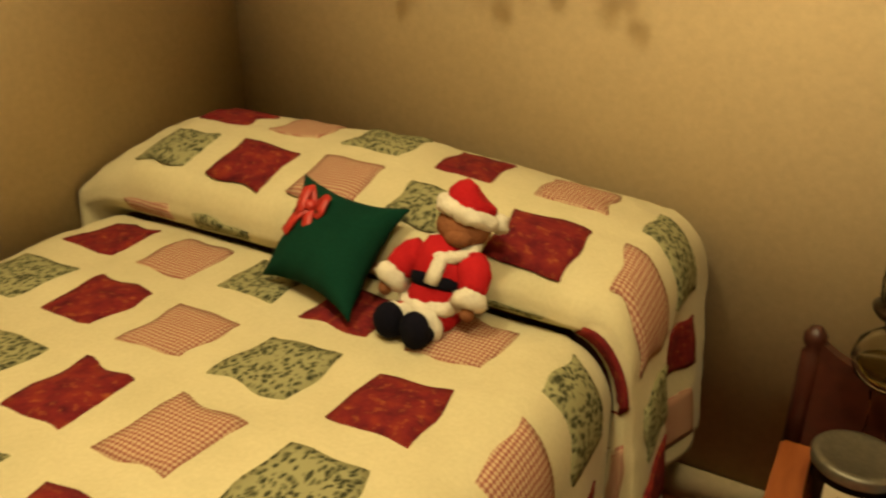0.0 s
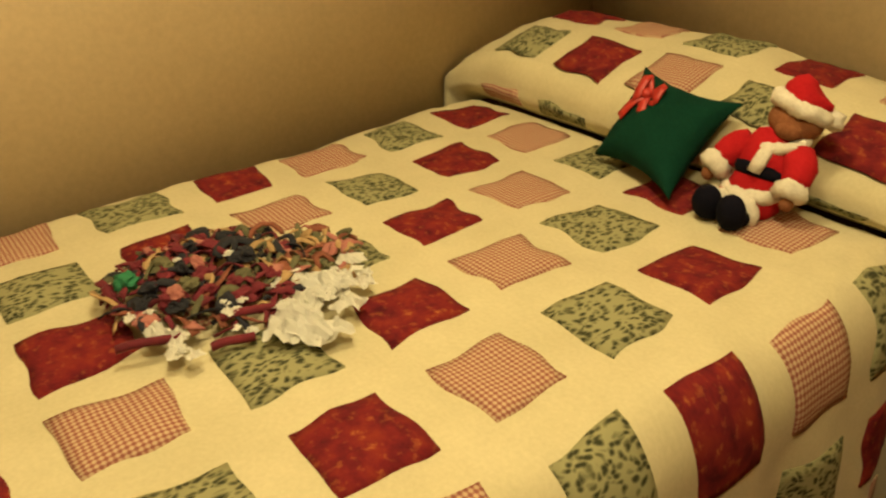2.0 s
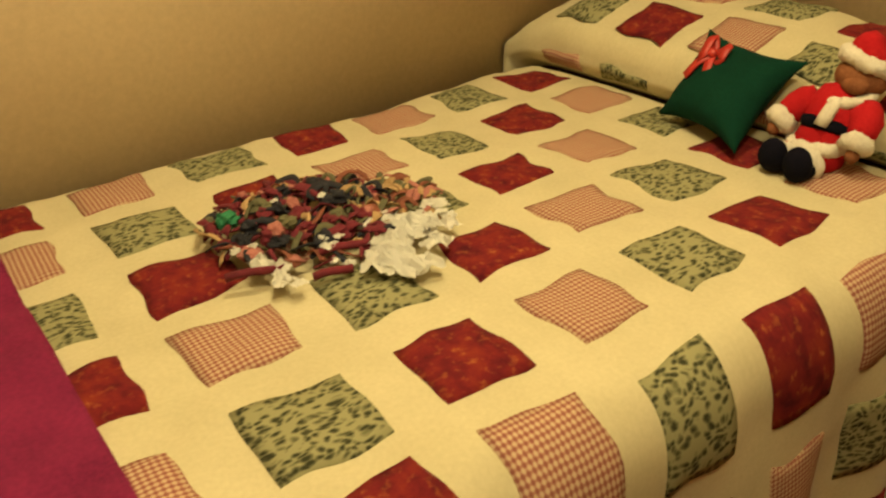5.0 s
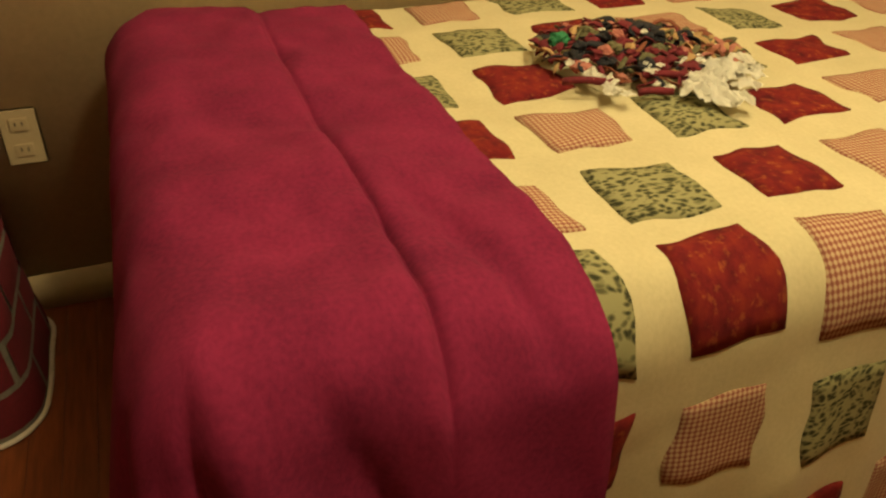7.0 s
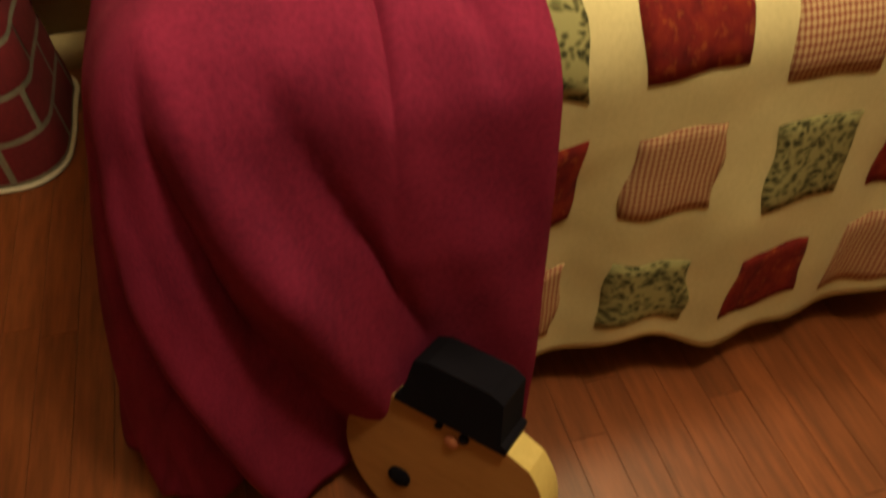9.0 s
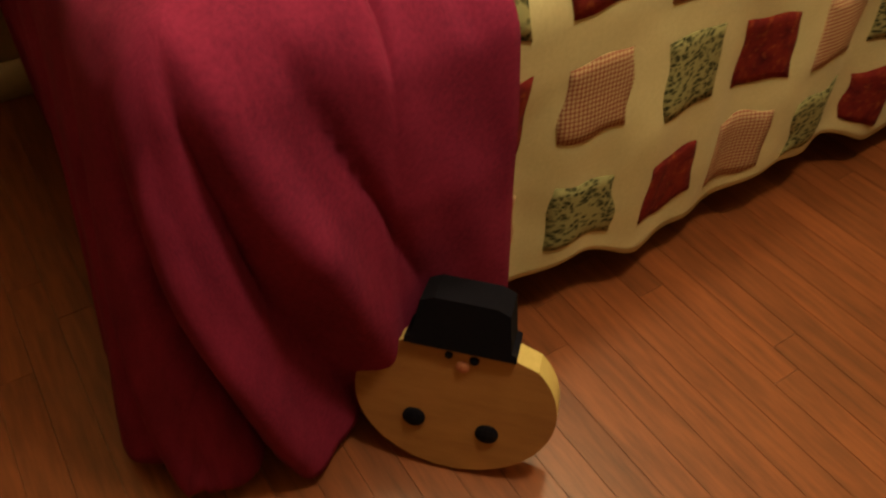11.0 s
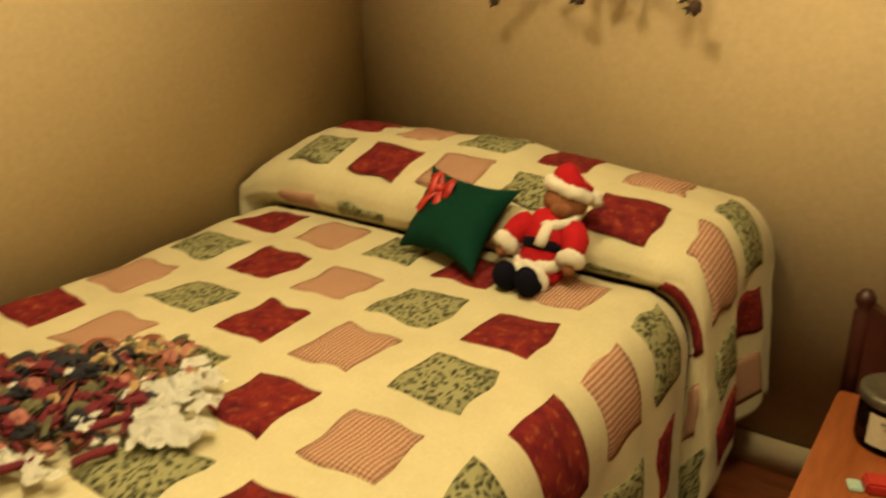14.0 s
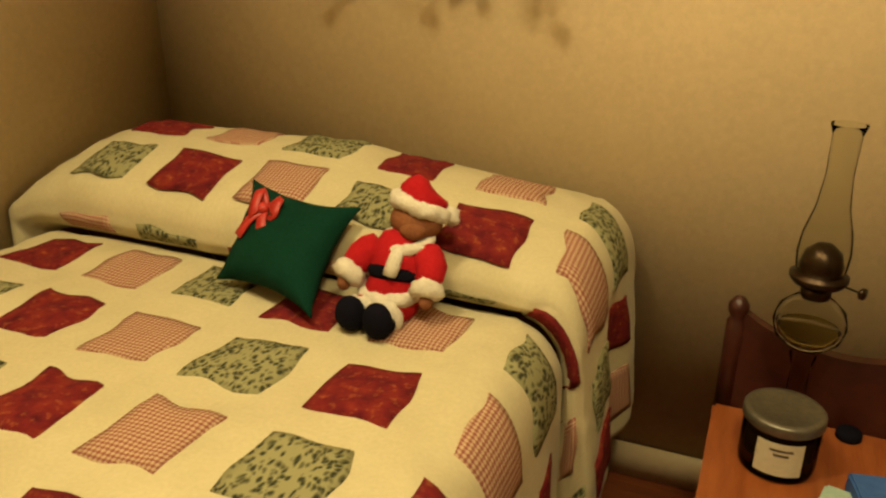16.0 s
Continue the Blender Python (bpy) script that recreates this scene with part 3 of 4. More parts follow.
    tube([(-0.209, 1.341, 0.786), (-0.208, 1.343, 0.797), (-0.206, 1.346, 0.806), (-0.204, 1.349, 0.812), (-0.201, 1.351, 0.816), (-0.199, 1.352, 0.817)],
         [0.036, 0.038, 0.037, 0.032, 0.022, 0.008], R, 0.005, 45.0, 22)
    blob(bm, (-0.166, 1.352, 0.772), (0.015, 0.014, 0.015), 0.005, 14, None, W, 3, 90)
    bmesh.ops.translate(bm, vec=(0.0, -0.004, -0.008), verts=bm.verts)
    ob = link("santa_doll", bm, mats)
    tagged(ob, "stuffed doll in red suit with white fur trim and black boots", "doll")


doll()

# ---- heap of dried decorations and scraps on the quilt ----
SCRAPS = [speckled("burgundy_ribbon", (0.09, 0.006, 0.012), (0.17, 0.012, 0.022), 0.9, 20, 150), speckled("rust_bark", (0.15, 0.04, 0.022), (0.25, 0.08, 0.04), 0.9, 25, 150),
          speckled("black_ribbon", (0.006, 0.006, 0.010), (0.014, 0.014, 0.022), 0.9, 20, 150), speckled("olive_leaf", (0.07, 0.065, 0.03), (0.14, 0.13, 0.06), 0.9, 20, 150),
          speckled("rose_cloth", (0.32, 0.10, 0.085), (0.42, 0.17, 0.13), 0.9, 20, 150), speckled("tan_raffia", (0.33, 0.20, 0.08), (0.46, 0.30, 0.14), 0.9, 20, 150)]
PAPER = speckled("white_tissue_paper", (0.84, 0.82, 0.74), (0.92, 0.90, 0.82), 0.9, 20, 120)
BRIGHT_G = speckled("bright_green_felt", (0.010, 0.13, 0.05), (0.02, 0.19, 0.075), 0.8, 20, 120)


def heap_height(x, y):
    d = math.hypot((x + 0.56) / 0.14, (y - 0.55) / 0.155)
    return max(0.0, 0.036 * (1 - d * d))


def ribbon_piece(rng, x, y, length, width, material, heap, curl=1.0):
    a0, bend, twist = rng.uniform(0, 6.28), rng.uniform(-4, 4) * curl, rng.uniform(-1.5, 1.5)
    base = TOP + 0.010 + heap_height(x, y) * rng.uniform(0.3, 1.0)
    bm = bmesh.new()
    prev = None
    px, py, n = 0.0, 0.0, 9
    for i in range(n + 1):
        t = i / n
        a = a0 + bend * t
        px, py = px + math.cos(a) * length / n, py + math.sin(a) * length / n
        z = base + 0.010 * math.sin(t * math.pi) * rng.uniform(0.8, 1.1)
        side = Vector((-math.sin(a) * math.cos(twist * t), math.cos(a) * math.cos(twist * t), math.sin(twist * t))) * width
        c = Vector((px, py, 0)) - Vector((math.cos(a0 + bend / 2), math.sin(a0 + bend / 2), 0)) * length / 2
        p = Vector((x, y, z)) + c
        up = Vector((0, 0, 0.0012))
        cur = [bm.verts.new(p + side + up), bm.verts.new(p - side + up), bm.verts.new(p - side - up), bm.verts.new(p + side - up)]
        if prev:
            for e in range(4):
                bm.faces.new((prev[e], prev[(e + 1) % 4], cur[(e + 1) % 4], cur[e]))
        else:
            bm.faces.new(cur[::-1])
        prev = cur
    bm.faces.new(prev)
    return part("ribbon", bm, material, heap, "", True)


def stick(rng, p, q, r, material, heap, name="cinnamon_stick"):
    bm = bmesh.new()
    p, q = Vector(p), Vector(q)
    d = (q - p).normalized()
    s = d.cross(Vector((0, 0, 1))).normalized()
    w = s.cross(d)
    rings = []
    for i in range(6):
        c = p.lerp(q, i / 5) + w * 0.002 * math.sin(i)
        rings.append([bm.verts.new(c + (s * math.cos(a) + w * math.sin(a)) * r * (1 + 0.15 * math.sin(3 * a + i))) for a in [k * math.pi / 4 for k in range(8)]])
    for a, b in zip(rings, rings[1:]):
        for k in range(8):
            bm.faces.new((a[k], a[(k + 1) % 8], b[(k + 1) % 8], b[k]))
    bm.faces.new(rings[0][::-1])
    bm.faces.new(rings[-1])
    return part(name, bm, material, heap, "", True)


def crumple(rng, c, radii, material, heap, name):
    bm = bmesh.new()
    got = bmesh.ops.create_icosphere(bm, subdivisions=3, radius=1.0)
    off = Vector((rng.uniform(0, 50), rng.uniform(0, 50), 0))
    for v in got["verts"]:
        k = 1 + 0.55 * noise.noise(v.co * 1.7 + off) + 0.3 * abs(noise.noise(v.co * 4 + off)) + (0.45 * abs(noise.noise(v.co * 8 + off)) if name == "tissue_scrap" else 0)
        v.co = Vector((v.co.x * radii[0] * k, v.co.y * radii[1] * k, v.co.z * radii[2] * k)) + Vector(c)
    return part(name, bm, material, heap, "", False)


def paper_sheet(rng, c, radii, material, heap, name):
    """A torn, crumpled piece of tissue paper."""
    bm = bmesh.new()
    n, off, turn = 9, Vector((rng.uniform(0, 50), rng.uniform(0, 50), 0)), rng.uniform(0, 3.14)
    rows = []
    for j in range(n):
        row = []
        for i in range(n):
            a, b = -1 + 2 * i / (n - 1), -1 + 2 * j / (n - 1)
            q = Vector((a, b, 0)) * (1 + 0.35 * noise.noise(Vector((a * 1.6, b * 1.6, 0)) + off))
            x, y = q.x * radii[0] * 1.3, q.y * radii[1] * 1.3
            z = 0.9 * radii[2] * (1.3 * abs(noise.noise(Vector((a * 1.3, b * 1.3, 3)) + off)) + 0.5 * abs(noise.noise(Vector((a * 2.4, b * 2.4, 7)) + off)) + 0.7 * (1 - a * a) * (1 - b * b) - 0.4)
            row.append(bm.verts.new(Vector(c) + Vector((x * math.cos(turn) - y * math.sin(turn), x * math.sin(turn) + y * math.cos(turn), z))))
        rows.append(row)
    for j in range(n - 1):
        for i in range(n - 1):
            bm.faces.new((rows[j][i], rows[j][i + 1], rows[j + 1][i + 1], rows[j + 1][i]))
    bmesh.ops.solidify(bm, geom=bm.faces, thickness=0.0006)
    return part(name, bm, material, heap, "", False)


def scrap_heap():
    rng = random.Random(11)
    heap = tagged(empty("decoration_heap", (-0.54, 0.56, TOP)), "heap of dark ribbons, cinnamon sticks and white tissue on the quilt", "decorations")
    inv = Matrix.Translation((0.54, -0.56, -TOP))
    made = []

    def spot(cx, cy, rx, ry):
        r, a = math.sqrt(rng.random()), rng.uniform(0, 6.28)
        return cx + rx * r * math.cos(a), cy + ry * r * math.sin(a)

    # curled ribbon, bark and cloth scraps, darkest in the middle
    for i in range(215):
        x, y = spot(-0.56, 0.535, 0.135, 0.130)
        k = rng.choice([0, 0, 0, 0, 0, 1, 2, 2, 2, 3, 4, 5])
        made.append(ribbon_piece(rng, x, y, rng.uniform(0.02, 0.07), rng.uniform(0.002, 0.007), SCRAPS[k], heap, 1.0))
    # fine tan raffia towards the head of the bed
    for i in range(60):
        x, y = spot(-0.53, 0.675, 0.085, 0.075)
        made.append(ribbon_piece(rng, x, y, rng.uniform(0.02, 0.06), rng.uniform(0.002, 0.007), SCRAPS[rng.choice([5, 5, 1, 3, 4])], heap))
    for i in range(34):
        x, y = spot(-0.56, 0.53, 0.115, 0.115)
        z = TOP + 0.012 + heap_height(x, y) * rng.uniform(0.6, 1.05)
        made.append(crumple(rng, (x, y, z), (rng.uniform(0.007, 0.017), rng.uniform(0.007, 0.017), rng.uniform(0.006, 0.012)), SCRAPS[rng.choice([0, 0, 2, 2, 4, 3, 1])], heap, "dried_pod"))
    for (x0, y0), (x1, y1), z in (((-0.405, 0.480), (-0.392, 0.530), 0.014), ((-0.445, 0.510), (-0.425, 0.575), 0.022), ((-0.47, 0.39), (-0.445, 0.46), 0.016)):
        made.append(stick(rng, (x0, y0, TOP + z), (x1, y1, TOP + z + 0.004), 0.0055, SCRAPS[rng.choice([0, 1])], heap))
    # torn white tissue: one large crumpled piece and many small ones
    bits = [(-0.366, 0.586, 0.012, 0.019), (-0.380, 0.562, 0.014, 0.016), (-0.350, 0.604, 0.008, 0.014), (-0.392, 0.590, 0.018, 0.016), (-0.418, 0.612, 0.020, 0.013), (-0.445, 0.655, 0.020, 0.016), (-0.472, 0.438, 0.016, 0.010), (-0.448, 0.456, 0.012, 0.010), (-0.425, 0.446, 0.010, 0.008), (-0.480, 0.715, 0.014, 0.010)]
    for i in range(26):
        x, y = spot(-0.435, 0.625, 0.055, 0.085)
        bits.append((x, y, 0.010 + 0.012 * rng.random(), rng.uniform(0.004, 0.010)))
    for i in range(12):
        x, y = spot(-0.50, 0.49, 0.11, 0.10)
        bits.append((x, y, 0.014 + heap_height(x, y), rng.uniform(0.003, 0.006)))
    for x, y, z, r in bits:
        c, rr = (x, y, z), (r, r * rng.uniform(1.0, 1.5), r * rng.uniform(0.9, 1.3))
        made.append(paper_sheet(rng, (c[0], c[1], TOP + c[2] + 0.004), rr, PAPER, heap, "tissue_scrap"))
    made.append(crumple(rng, (-0.592, 0.444, TOP + 0.034), (0.015, 0.015, 0.011), BRIGHT_G, heap, "felt_ball"))
    for ob in made:
        ob.matrix_parent_inverse = inv


scrap_heap()

# ---- cut-out wooden figure on the floor beside the throw ----


def wooden_figure():
    outline = []
    for i in range(41):
        a = radians(-90 + 180 * i / 40)
        x = 0.138 * math.cos(a) if a < radians(30) else 0.138 * math.cos(a) * (1 - 0.05 * (a - radians(30)))
        outline.append((x, 0.128 + 0.128 * math.sin(a)))
    body = [(x, z) for x, z in outline if z < 0.215]
    body = [(max(x, 0.02), max(0.0, z)) for x, z in body]
    body = body + [(0.068, 0.225)]
    right = body
    loop = right + [(-x, z) for x, z in right[::-1]]
    hat = [(0.074, 0.225), (0.074, 0.236), (0.066, 0.240), (0.058, 0.312), (0.040, 0.322), (-0.040, 0.322), (-0.058, 0.312), (-0.066, 0.240), (-0.074, 0.236), (-0.074, 0.225)]
    bm = bmesh.new()

    def extrude(pts, y0, y1, face, side):
        a = [bm.verts.new((x, y0, z)) for x, z in pts]
        b = [bm.verts.new((x, y1, z)) for x, z in pts]
        bm.faces.new(a).material_index = face
        bm.faces.new(b[::-1]).material_index = side
        for i in range(len(pts)):
            q = (i + 1) % len(pts)
            bm.faces.new((a[q], a[i], b[i], b[q])).material_index = side

    extrude(loop, -0.022, 0.022, 0, 1)
    extrude(hat, -0.030, 0.030, 2, 2)
    for x, z, r, m in ((-0.014, 0.212, 0.0055, 2), (0.020, 0.210, 0.007, 2), (0.006, 0.196, 0.010, 3), (-0.052, 0.086, 0.017, 2), (0.050, 0.082, 0.017, 2)):
        blob(bm, (x, -0.023, z), (r, 0.006, r), 0.0, 10, None, m)
    for v in bm.verts:
        v.co.z *= 0.90
        if v.co.z > 0.206:
            v.co.z = 0.206 + (v.co.z - 0.206) * 0.85
    bmesh.ops.recalc_face_normals(bm, faces=bm.faces)
    # light on the cut edge is put into the cream of sides and back
    ob = link("wooden_snowman", bm, [PLYWOOD, speckled("cream_lit_edge", (0.50, 0.38, 0.13), (0.62, 0.48, 0.19), 0.6, 10, 90), BLACK_F, speckled("rose_paint", (0.30, 0.09, 0.05), (0.36, 0.12, 0.06), 0.7, 10, 90)], smooth=False)
    ob.matrix_basis = pose(0.190, 0.030, 0.002, -16, 0, 44)
    tagged(ob, "flat wooden snowman figure with black hat standing on the floor", "figure")


wooden_figure()

# ---- nightstand and what stands on it ----
NT = 0.40


def nightstand():
    n = tagged(empty("nightstand", (0.44, 1.40, 0)), "low orange-brown wooden nightstand with dark red backboard", "nightstand")
    inv = Matrix.Translation((-0.44, -1.40, 0))
    posts = [(0.252, 1.215), (0.252, 1.60), (0.665, 1.215), (0.665, 1.60)]
    made = [part("top", boxed((0.236, 1.19, NT - 0.022), (0.685, 1.585, NT), 0.005), ORANGEWOOD, n)]
    for x, y in posts:
        made.append(part("leg", boxed((x - 0.018, y - 0.018, 0), (x + 0.018, y + 0.018, NT - 0.022), 0.003), DARKWOOD, n, "dark red wood"))
    made.append(part("side_panel", boxed((0.246, 1.23, 0.10), (0.262, 1.585, NT - 0.022), 0.002), DARKWOOD, n))
    made.append(part("side_panel", boxed((0.656, 1.23, 0.10), (0.672, 1.585, NT - 0.022), 0.002), DARKWOOD, n))
    made.append(part("drawer_front", boxed((0.256, 1.196, 0.25), (0.644, 1.214, NT - 0.03), 0.004), DARKWOOD, n))
    made.append(part("lower_shelf", boxed((0.246, 1.22, 0.10), (0.654, 1.585, 0.118), 0.002), DARKWOOD, n))
    # backboard whose top edge dips between the posts
    bm = bmesh.new()
    top_edge = [(0.262 + 0.396 * t, 0.578 - 0.055 * math.sin(math.pi * min(1.0, 1.15 * t)) ** 0.8) for t in [k / 16 for k in range(17)]]
    lines = [[bm.verts.new((x, y, z)) for x, z in top_edge + [(0.658, 0.12), (0.262, 0.12)]] for y in (1.59, 1.612)]
    bm.faces.new(lines[0][::-1])
    bm.faces.new(lines[1])
    for k in range(len(lines[0])):
        q = (k + 1) % len(lines[0])
        bm.faces.new((lines[0][k], lines[0][q], lines[1][q], lines[1][k]))
    bmesh.ops.recalc_face_normals(bm, faces=bm.faces)
    made.append(part("backboard", bm, DARKWOOD, n, "dark red-brown backboard"))
    for x in (0.252, 0.665):
        bm = lathe(bmesh.new(), [(0.016, NT - 0.02), (0.016, 0.555), (0.011, 0.562), (0.017, 0.574), (0.017, 0.586), (0.009, 0.598), (0.001, 0.601)], 16, (x, 1.60, 0))
        made.append(part("post", bm, DARKWOOD, n, "", True))
    for ob in made:
        ob.matrix_parent_inverse = inv


nightstand()


def glass(name, tint=(0.95, 0.95, 0.92), rough=0.02):
    """Thin blown glass: clear, with a gloss that grows towards its edges."""
    m, nt, b = mat(name, rough)
    out = nt.nodes["Material Output"]
    clear, gloss = nt.nodes.new("ShaderNodeBsdfTransparent"), nt.nodes.new("ShaderNodeBsdfGlossy")
    clear.inputs["Color"].default_value = (*tint, 1)
    gloss.inputs["Roughness"].default_value = rough
    fres = node(nt, "ShaderNodeFresnel", IOR=1.07)
    both = nt.nodes.new("ShaderNodeMixShader")
    nt.links.new(fres.outputs[0], both.inputs[0])
    nt.links.new(clear.outputs[0], both.inputs[1])
    nt.links.new(gloss.outputs[0], both.inputs[2])
    nt.links.new(both.outputs[0], out.inputs["Surface"])
    nt.nodes.remove(b)
    return m


GLASS = glass("clear_glass")
SMOKED = glass("smoky_jar_glass", (0.35, 0.30, 0.24), 0.05)
WAX = speckled("dark_candle_wax", (0.04, 0.02, 0.015), (0.07, 0.035, 0.025), 0.6, 20, 90)
PEWTER = speckled("dull_pewter", (0.15, 0.14, 0.11), (0.24, 0.22, 0.17), 0.45, 12, 90, metal=0.8)
LABEL = speckled("cream_paper_label", (0.50, 0.44, 0.30), (0.60, 0.54, 0.38), 0.8, 25, 120)
BRONZE = speckled("dark_bronze", (0.035, 0.022, 0.014), (0.07, 0.045, 0.028), 0.35, 12, 90, metal=0.9)


def candle_jar(at):
    c = tagged(empty("candle_jar", at), "candle in a glass jar with grey metal lid and cream label", "candle")
    part("jar", lathe(bmesh.new(), [(0.050, 0.0), (0.056, 0.004), (0.0575, 0.012), (0.0575, 0.078), (0.054, 0.084), (0.050, 0.084), (0.052, 0.010), (0.001, 0.008)], 36), SMOKED, c, "", True)
    part("wax", lathe(bmesh.new(), [(0.001, 0.0085), (0.0515, 0.0105), (0.0515, 0.066), (0.001, 0.066)], 36), WAX, c, "", True)
    part("lid", lathe(bmesh.new(), [(0.0585, 0.082), (0.0605, 0.084), (0.0605, 0.097), (0.058, 0.100), (0.050, 0.101), (0.046, 0.099), (0.001, 0.099)], 36), PEWTER, c, "dull grey metal lid", True)
    bm = bmesh.new()
    rows = [[bm.verts.new((0.0583 * math.cos(radians(a)), 0.0583 * math.sin(radians(a)), z)) for a in range(-125, -50, 5)] for z in (0.016, 0.072)]
    for i in range(len(rows[0]) - 1):
        bm.faces.new((rows[0][i], rows[0][i + 1], rows[1][i + 1], rows[1][i]))
    paper = part("label", bm, LABEL, c, "cream paper label", True)
    for z, w in ((0.058, 0.7), (0.050, 0.45)):
        bm = bmesh.new()
        mid, half = -88, 24 * w
        for i in range(6):
            a0, a1 = radians(mid - half + half * i / 3), radians(mid - half + half * (i + 1) / 3)
            bm.faces.new([bm.verts.new((0.0587 * math.cos(a), 0.0587 * math.sin(a), zz)) for a, zz in ((a0, z), (a1, z), (a1, z + 0.004), (a0, z + 0.004))])
        part("print_bar", bm, PEWTER, paper)
    c.scale = (0.98, 0.98, 1.0)


candle_jar((0.340, 1.445, NT))


def oil_lamp(at):
    o = tagged(empty("oil_lamp", at), "clear glass oil lamp with dark bronze burner and tall chimney", "oil lamp")
    part("foot", lathe(bmesh.new(), [(0.052, 0.0), (0.054, 0.006), (0.046, 0.018), (0.024, 0.045), (0.015, 0.075), (0.014, 0.125), (0.020, 0.148), (0.013, 0.158), (0.001, 0.159)], 32), GLASS, o, "", True)
    part("font", lathe(bmesh.new(), [(0.012, 0.160), (0.030, 0.166), (0.048, 0.182), (0.054, 0.204), (0.048, 0.228), (0.030, 0.244), (0.018, 0.250), (0.018, 0.244), (0.028, 0.239), (0.044, 0.225), (0.050, 0.204), (0.044, 0.185), (0.028, 0.170), (0.001, 0.166)], 32), GLASS, o, "clear glass oil font", True)
    part("oil", lathe(bmesh.new(), [(0.001, 0.1675), (0.027, 0.172), (0.042, 0.186), (0.046, 0.196), (0.001, 0.196)], 32), glass("lamp_oil", (0.75, 0.68, 0.45)), o, "pale oil", True)
    part("collar", lathe(bmesh.new(), [(0.020, 0.248), (0.022, 0.252), (0.022, 0.262), (0.018, 0.266), (0.001, 0.266)], 28), BRONZE, o, "", True)
    burner = part("burner", lathe(bmesh.new(), [(0.018, 0.266), (0.036, 0.272), (0.042, 0.280), (0.042, 0.286), (0.030, 0.290), (0.032, 0.300), (0.026, 0.322), (0.012, 0.334), (0.001, 0.336)], 28), BRONZE, o, "dark bronze burner", True)
    bm = lathe(bmesh.new(), [(0.0015, 0.0), (0.0015, 0.03), (0.009, 0.031), (0.009, 0.036), (0.001, 0.037)], 12)
    k = part("wick_knob", bm, BRONZE, burner, "", True)
    k.matrix_basis = pose(0.030, -0.02, 0.281, 90, 0, 55)
    prof = [(0.032, 0.287), (0.036, 0.298), (0.038, 0.322), (0.035, 0.350), (0.024, 0.392), (0.019, 0.440), (0.020, 0.500), (0.025, 0.515)]
    part("chimney", lathe(bmesh.new(), prof + [(r - 0.0014, z) for r, z in prof[::-1]], 32), GLASS, o, "tall clear glass chimney", True)


oil_lamp((0.356, 1.535, NT))

BLUE_C = speckled("blue_card", (0.025, 0.09, 0.30), (0.045, 0.13, 0.40), 0.6, 12, 90)
TEAL_P = speckled("pale_teal_paper", (0.30, 0.42, 0.36), (0.40, 0.52, 0.42), 0.8, 12, 90)
box_1 = tagged(link("small_box", boxed((-0.05, -0.035, 0), (0.05, 0.035, 0.035), 0.003), BLUE_C, smooth=False), "small dark blue cardboard box on the nightstand", "box")
box_1.matrix_basis = pose(0.492, 1.390, NT, 0, 0, 12)
packet = tagged(link("paper_packet", boxed((-0.022, -0.026, 0), (0.022, 0.026, 0.016), 0.004), TEAL_P, smooth=False), "pale teal and white paper packet on the nightstand", "packet")
packet.matrix_basis = pose(0.424, 1.372, NT, 0, 0, -14)


def gift_packet():
    g = tagged(empty("gift_packet", (0.352, 1.300, NT)), "small red paper packet with pale green tag on the nightstand", "packet")
    part("wrapping", boxed((-0.030, -0.018, 0), (0.030, 0.018, 0.020), 0.004), RIBBON, g)
    part("tag", boxed((-0.052, -0.014, 0), (-0.031, 0.014, 0.006), 0.002), TEAL_P, g, "pale green paper tag")
    g.rotation_euler = (0, 0, radians(20))


gift_packet()
puck = tagged(link("bottle_cap", lathe(bmesh.new(), [(0.018, 0.0), (0.020, 0.002), (0.020, 0.012), (0.017, 0.015), (0.001, 0.015)], 24), BLACK_F), "flat black round cap on the nightstand", "cap")
puck.location = (0.448, 1.560, NT)

# ---- dried swag on the wall ----
TWIG = speckled("dark_twig", (0.035, 0.018, 0.010), (0.07, 0.035, 0.018), 0.9, 20, 90)
NEEDLE = speckled("dry_green_sprig", (0.030, 0.030, 0.014), (0.06, 0.055, 0.028), 0.8, 20, 90)


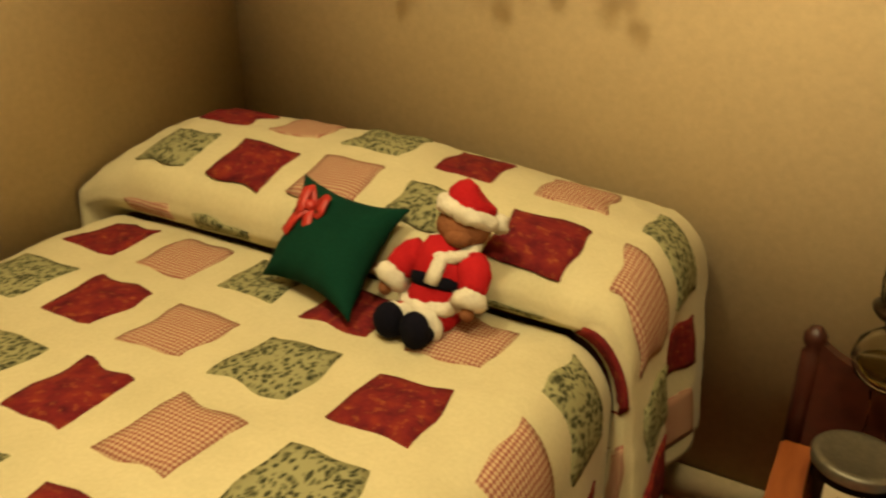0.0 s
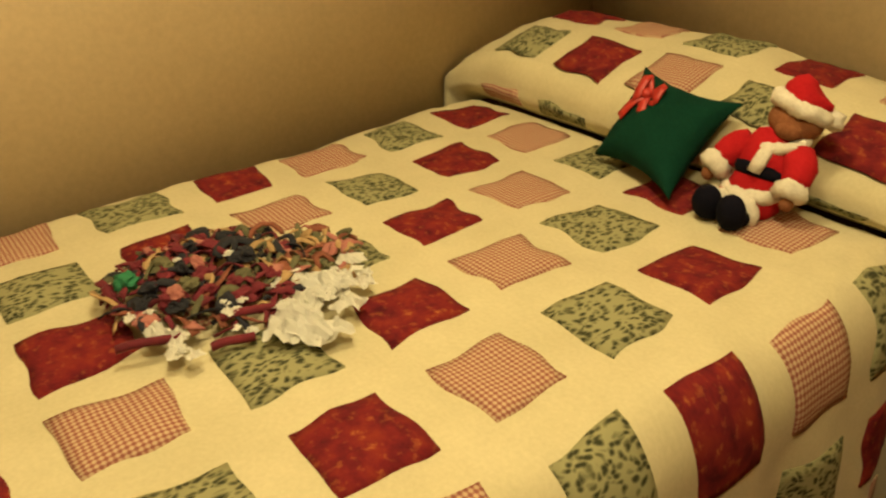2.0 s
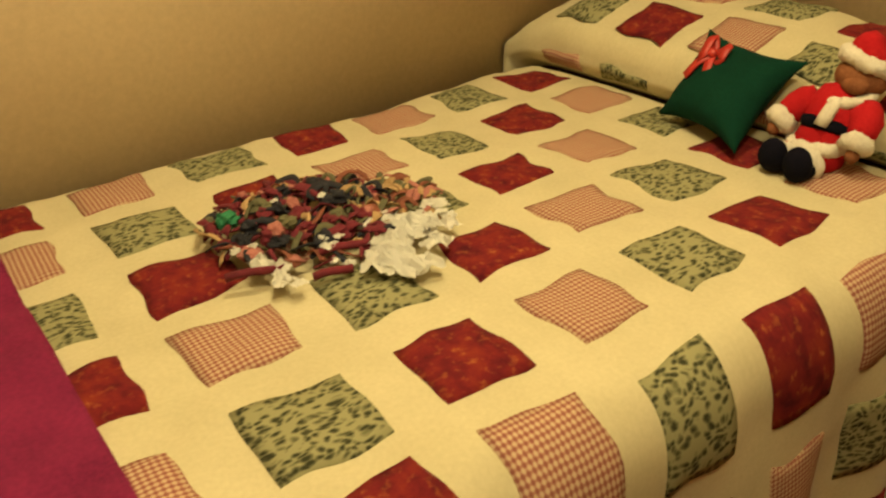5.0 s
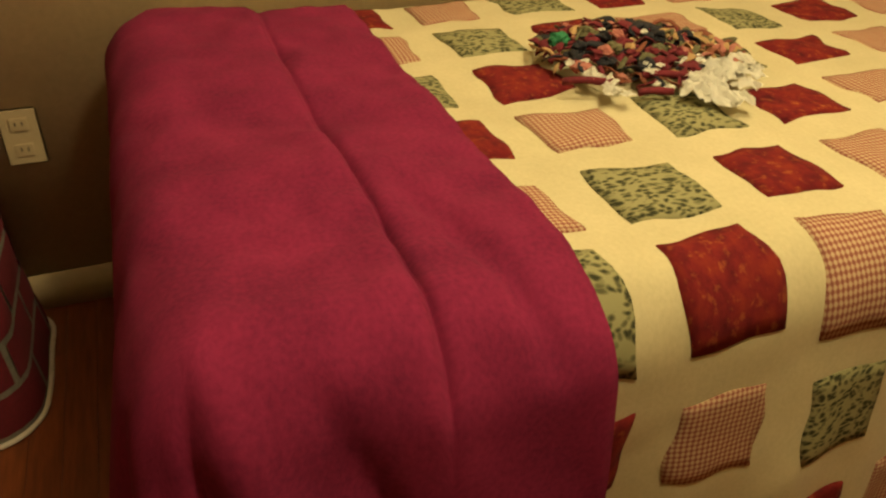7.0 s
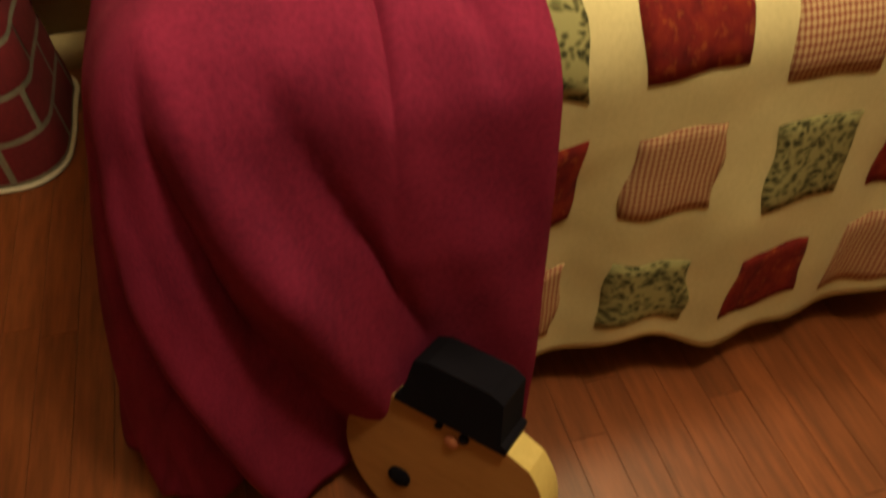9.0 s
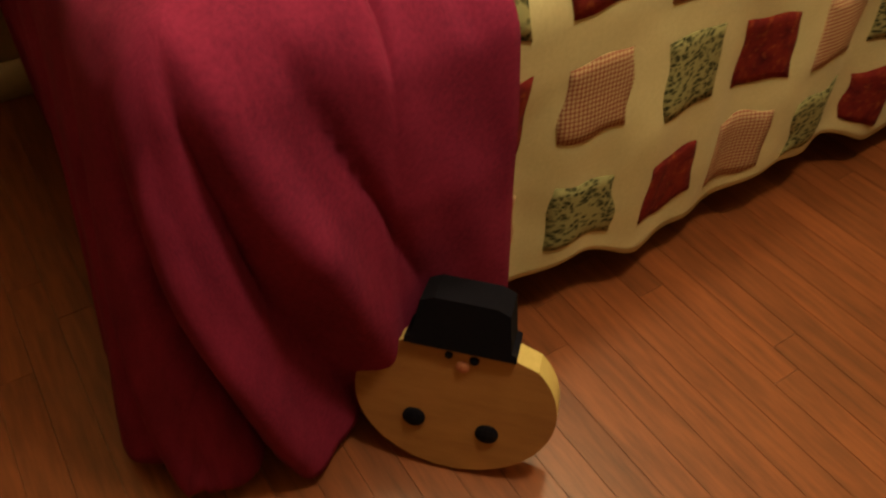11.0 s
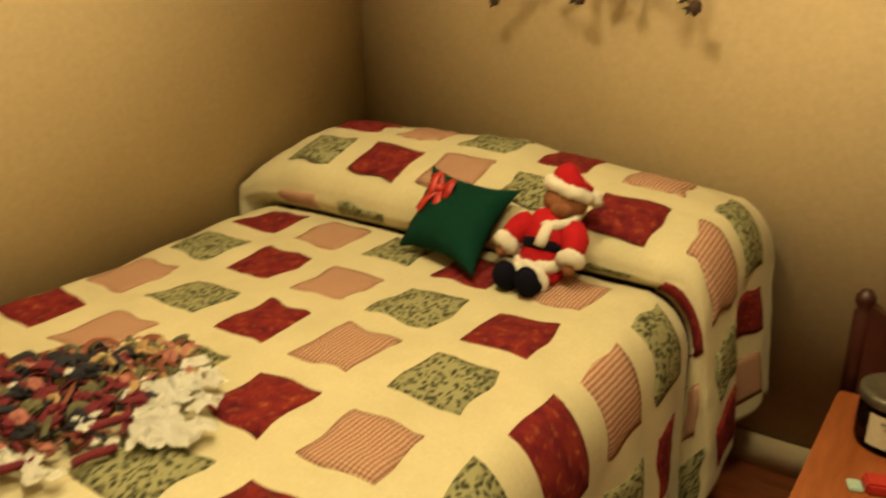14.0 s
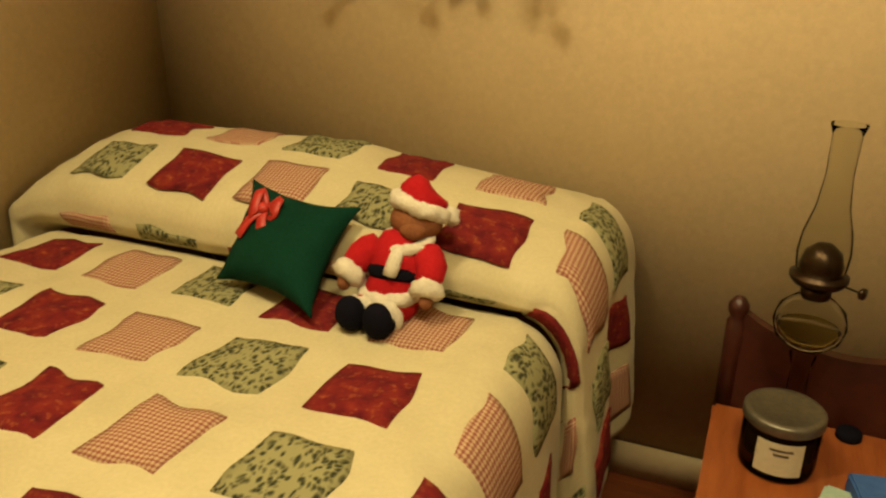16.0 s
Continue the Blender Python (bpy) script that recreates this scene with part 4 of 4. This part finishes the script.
def swag():
    rng = random.Random(3)
    s = tagged(empty("wall_wreath", (-0.36, YH, 1.32)), "dark twig wreath with dry green sprigs hanging on the wall", "wreath")
    inv = Matrix.Translation((0.36, -YH, -1.32))
    made = []

    def twig(pts, r):
        bm = bmesh.new()
        prev = None
        for i, p in enumerate(pts):
            d = (pts[min(i + 1, len(pts) - 1)] - pts[max(i - 1, 0)]).normalized()
            a = d.cross(Vector((0, 1, 0.2))).normalized()
            b = d.cross(a)
            rr = r * (1 - 0.6 * i / len(pts))
            cur = [bm.verts.new(p + (a * math.cos(q) + b * math.sin(q)) * rr) for q in (0, 1.57, 3.14, 4.71)]
            if prev:
                for e in range(4):
                    bm.faces.new((prev[e], prev[(e + 1) % 4], cur[(e + 1) % 4], cur[e]))
            else:
                bm.faces.new(cur[::-1])
            prev = cur
        bm.faces.new(prev)
        made.append(part("twig", bm, TWIG, s, "", True))

    for k in range(14):
        a0, r0 = rng.uniform(0, 6.28), rng.uniform(0.15, 0.20)
        twig([Vector((-0.36 + r0 * 1.15 * math.cos(a0 + 0.28 * i), YH - rng.uniform(0.02, 0.07), 1.33 + r0 * math.sin(a0 + 0.28 * i))) for i in range(14)], 0.004)
    tips = [(-0.16, 1.058), (-0.20, 1.10), (-0.42, 1.07), (-0.36, 1.11), (-0.30, 1.10), (-0.63, 1.065), (-0.58, 1.11), (-0.48, 1.12)]
    leaves = bmesh.new()
    for x, z in tips:
        x0, z0 = x * 0.75 - 0.09, 1.19
        pts = [Vector((x0 + (x - x0) * t + 0.01 * math.sin(5 * t), YH - 0.05 - 0.055 * math.sin(t * 2.4), z0 + (z - z0) * t)) for t in [i / 7 for i in range(8)]]
        twig(pts, 0.0035)
        for p in pts:
            for _ in range(7):
                d = Vector((rng.uniform(-1, 1), rng.uniform(-1, 0.3), rng.uniform(-1, 0.4))).normalized()
                q = p + d * rng.uniform(0.012, 0.028)
                w = d.cross(Vector((rng.uniform(-1, 1), 1, rng.uniform(-1, 1)))).normalized() * 0.004
                m = (p + q) / 2
                leaves.faces.new([leaves.verts.new(v) for v in (p, m + w, q, m - w)])
    for _ in range(500):
        a, r0 = rng.uniform(0, 6.28), rng.uniform(0.12, 0.22)
        p = Vector((-0.36 + r0 * 1.15 * math.cos(a), YH - rng.uniform(0.015, 0.09), 1.33 + r0 * math.sin(a)))
        d = Vector((rng.uniform(-1, 1), rng.uniform(-1, 0.3), rng.uniform(-1, 1))).normalized()
        q, w = p + d * rng.uniform(0.015, 0.04), d.cross(Vector((0.3, 1, 0.1))).normalized() * 0.005
        m = (p + q) / 2
        leaves.faces.new([leaves.verts.new(v) for v in (p, m + w, q, m - w)])
    made.append(tagged(part("greenery", leaves, NEEDLE, s, "dry dark green needles"), kind="stuff"))
    for x, z in ((-0.158, 1.060), (-0.63, 1.068), (-0.41, 1.075), (-0.31, 1.108)):
        bm = bmesh.new()
        blob(bm, (x, YH - 0.10, z), (0.012, 0.012, 0.017), 0.005, 12, None, 0, x * 30, 120)
        made.append(part("cone", bm, TWIG, s, "", True))
    for ob in made:
        ob.matrix_parent_inverse = inv


swag()

# ---- floor boards ----


def boards():
    """Strips that run out from the wall beside the bed."""
    rng = random.Random(2)
    width = 0.057
    y = YF
    shapes = {}
    while y < YH - 0.01:
        w = min(width, YH - y)
        x = XL - 0.08 - rng.uniform(0, 0.8)
        while x < XR:
            ln = rng.choice((0.6, 0.8, 1.0, 1.2))
            x0, x1 = max(x, XL - 0.08), min(x + ln, XR)
            x += ln
            if x1 - x0 < 0.05:
                continue
            key = (round(w, 4), round(x1 - x0, 3))
            if key not in shapes:
                bm = boxed((-(x1 - x0) / 2 + 0.0003, -w / 2 + 0.0003, -0.012), ((x1 - x0) / 2 - 0.0003, w / 2 - 0.0003, 0.0), 0.0006)
                me = bpy.data.meshes.new("board")
                bm.to_mesh(me)
                bm.free()
                me.materials.append(FLOORWOOD)
                shapes[key] = me
            ob = new("board", shapes[key])
            ob.location = ((x0 + x1) / 2, y + w / 2, 0.0)
            ob.parent = floor
        y += width


boards()
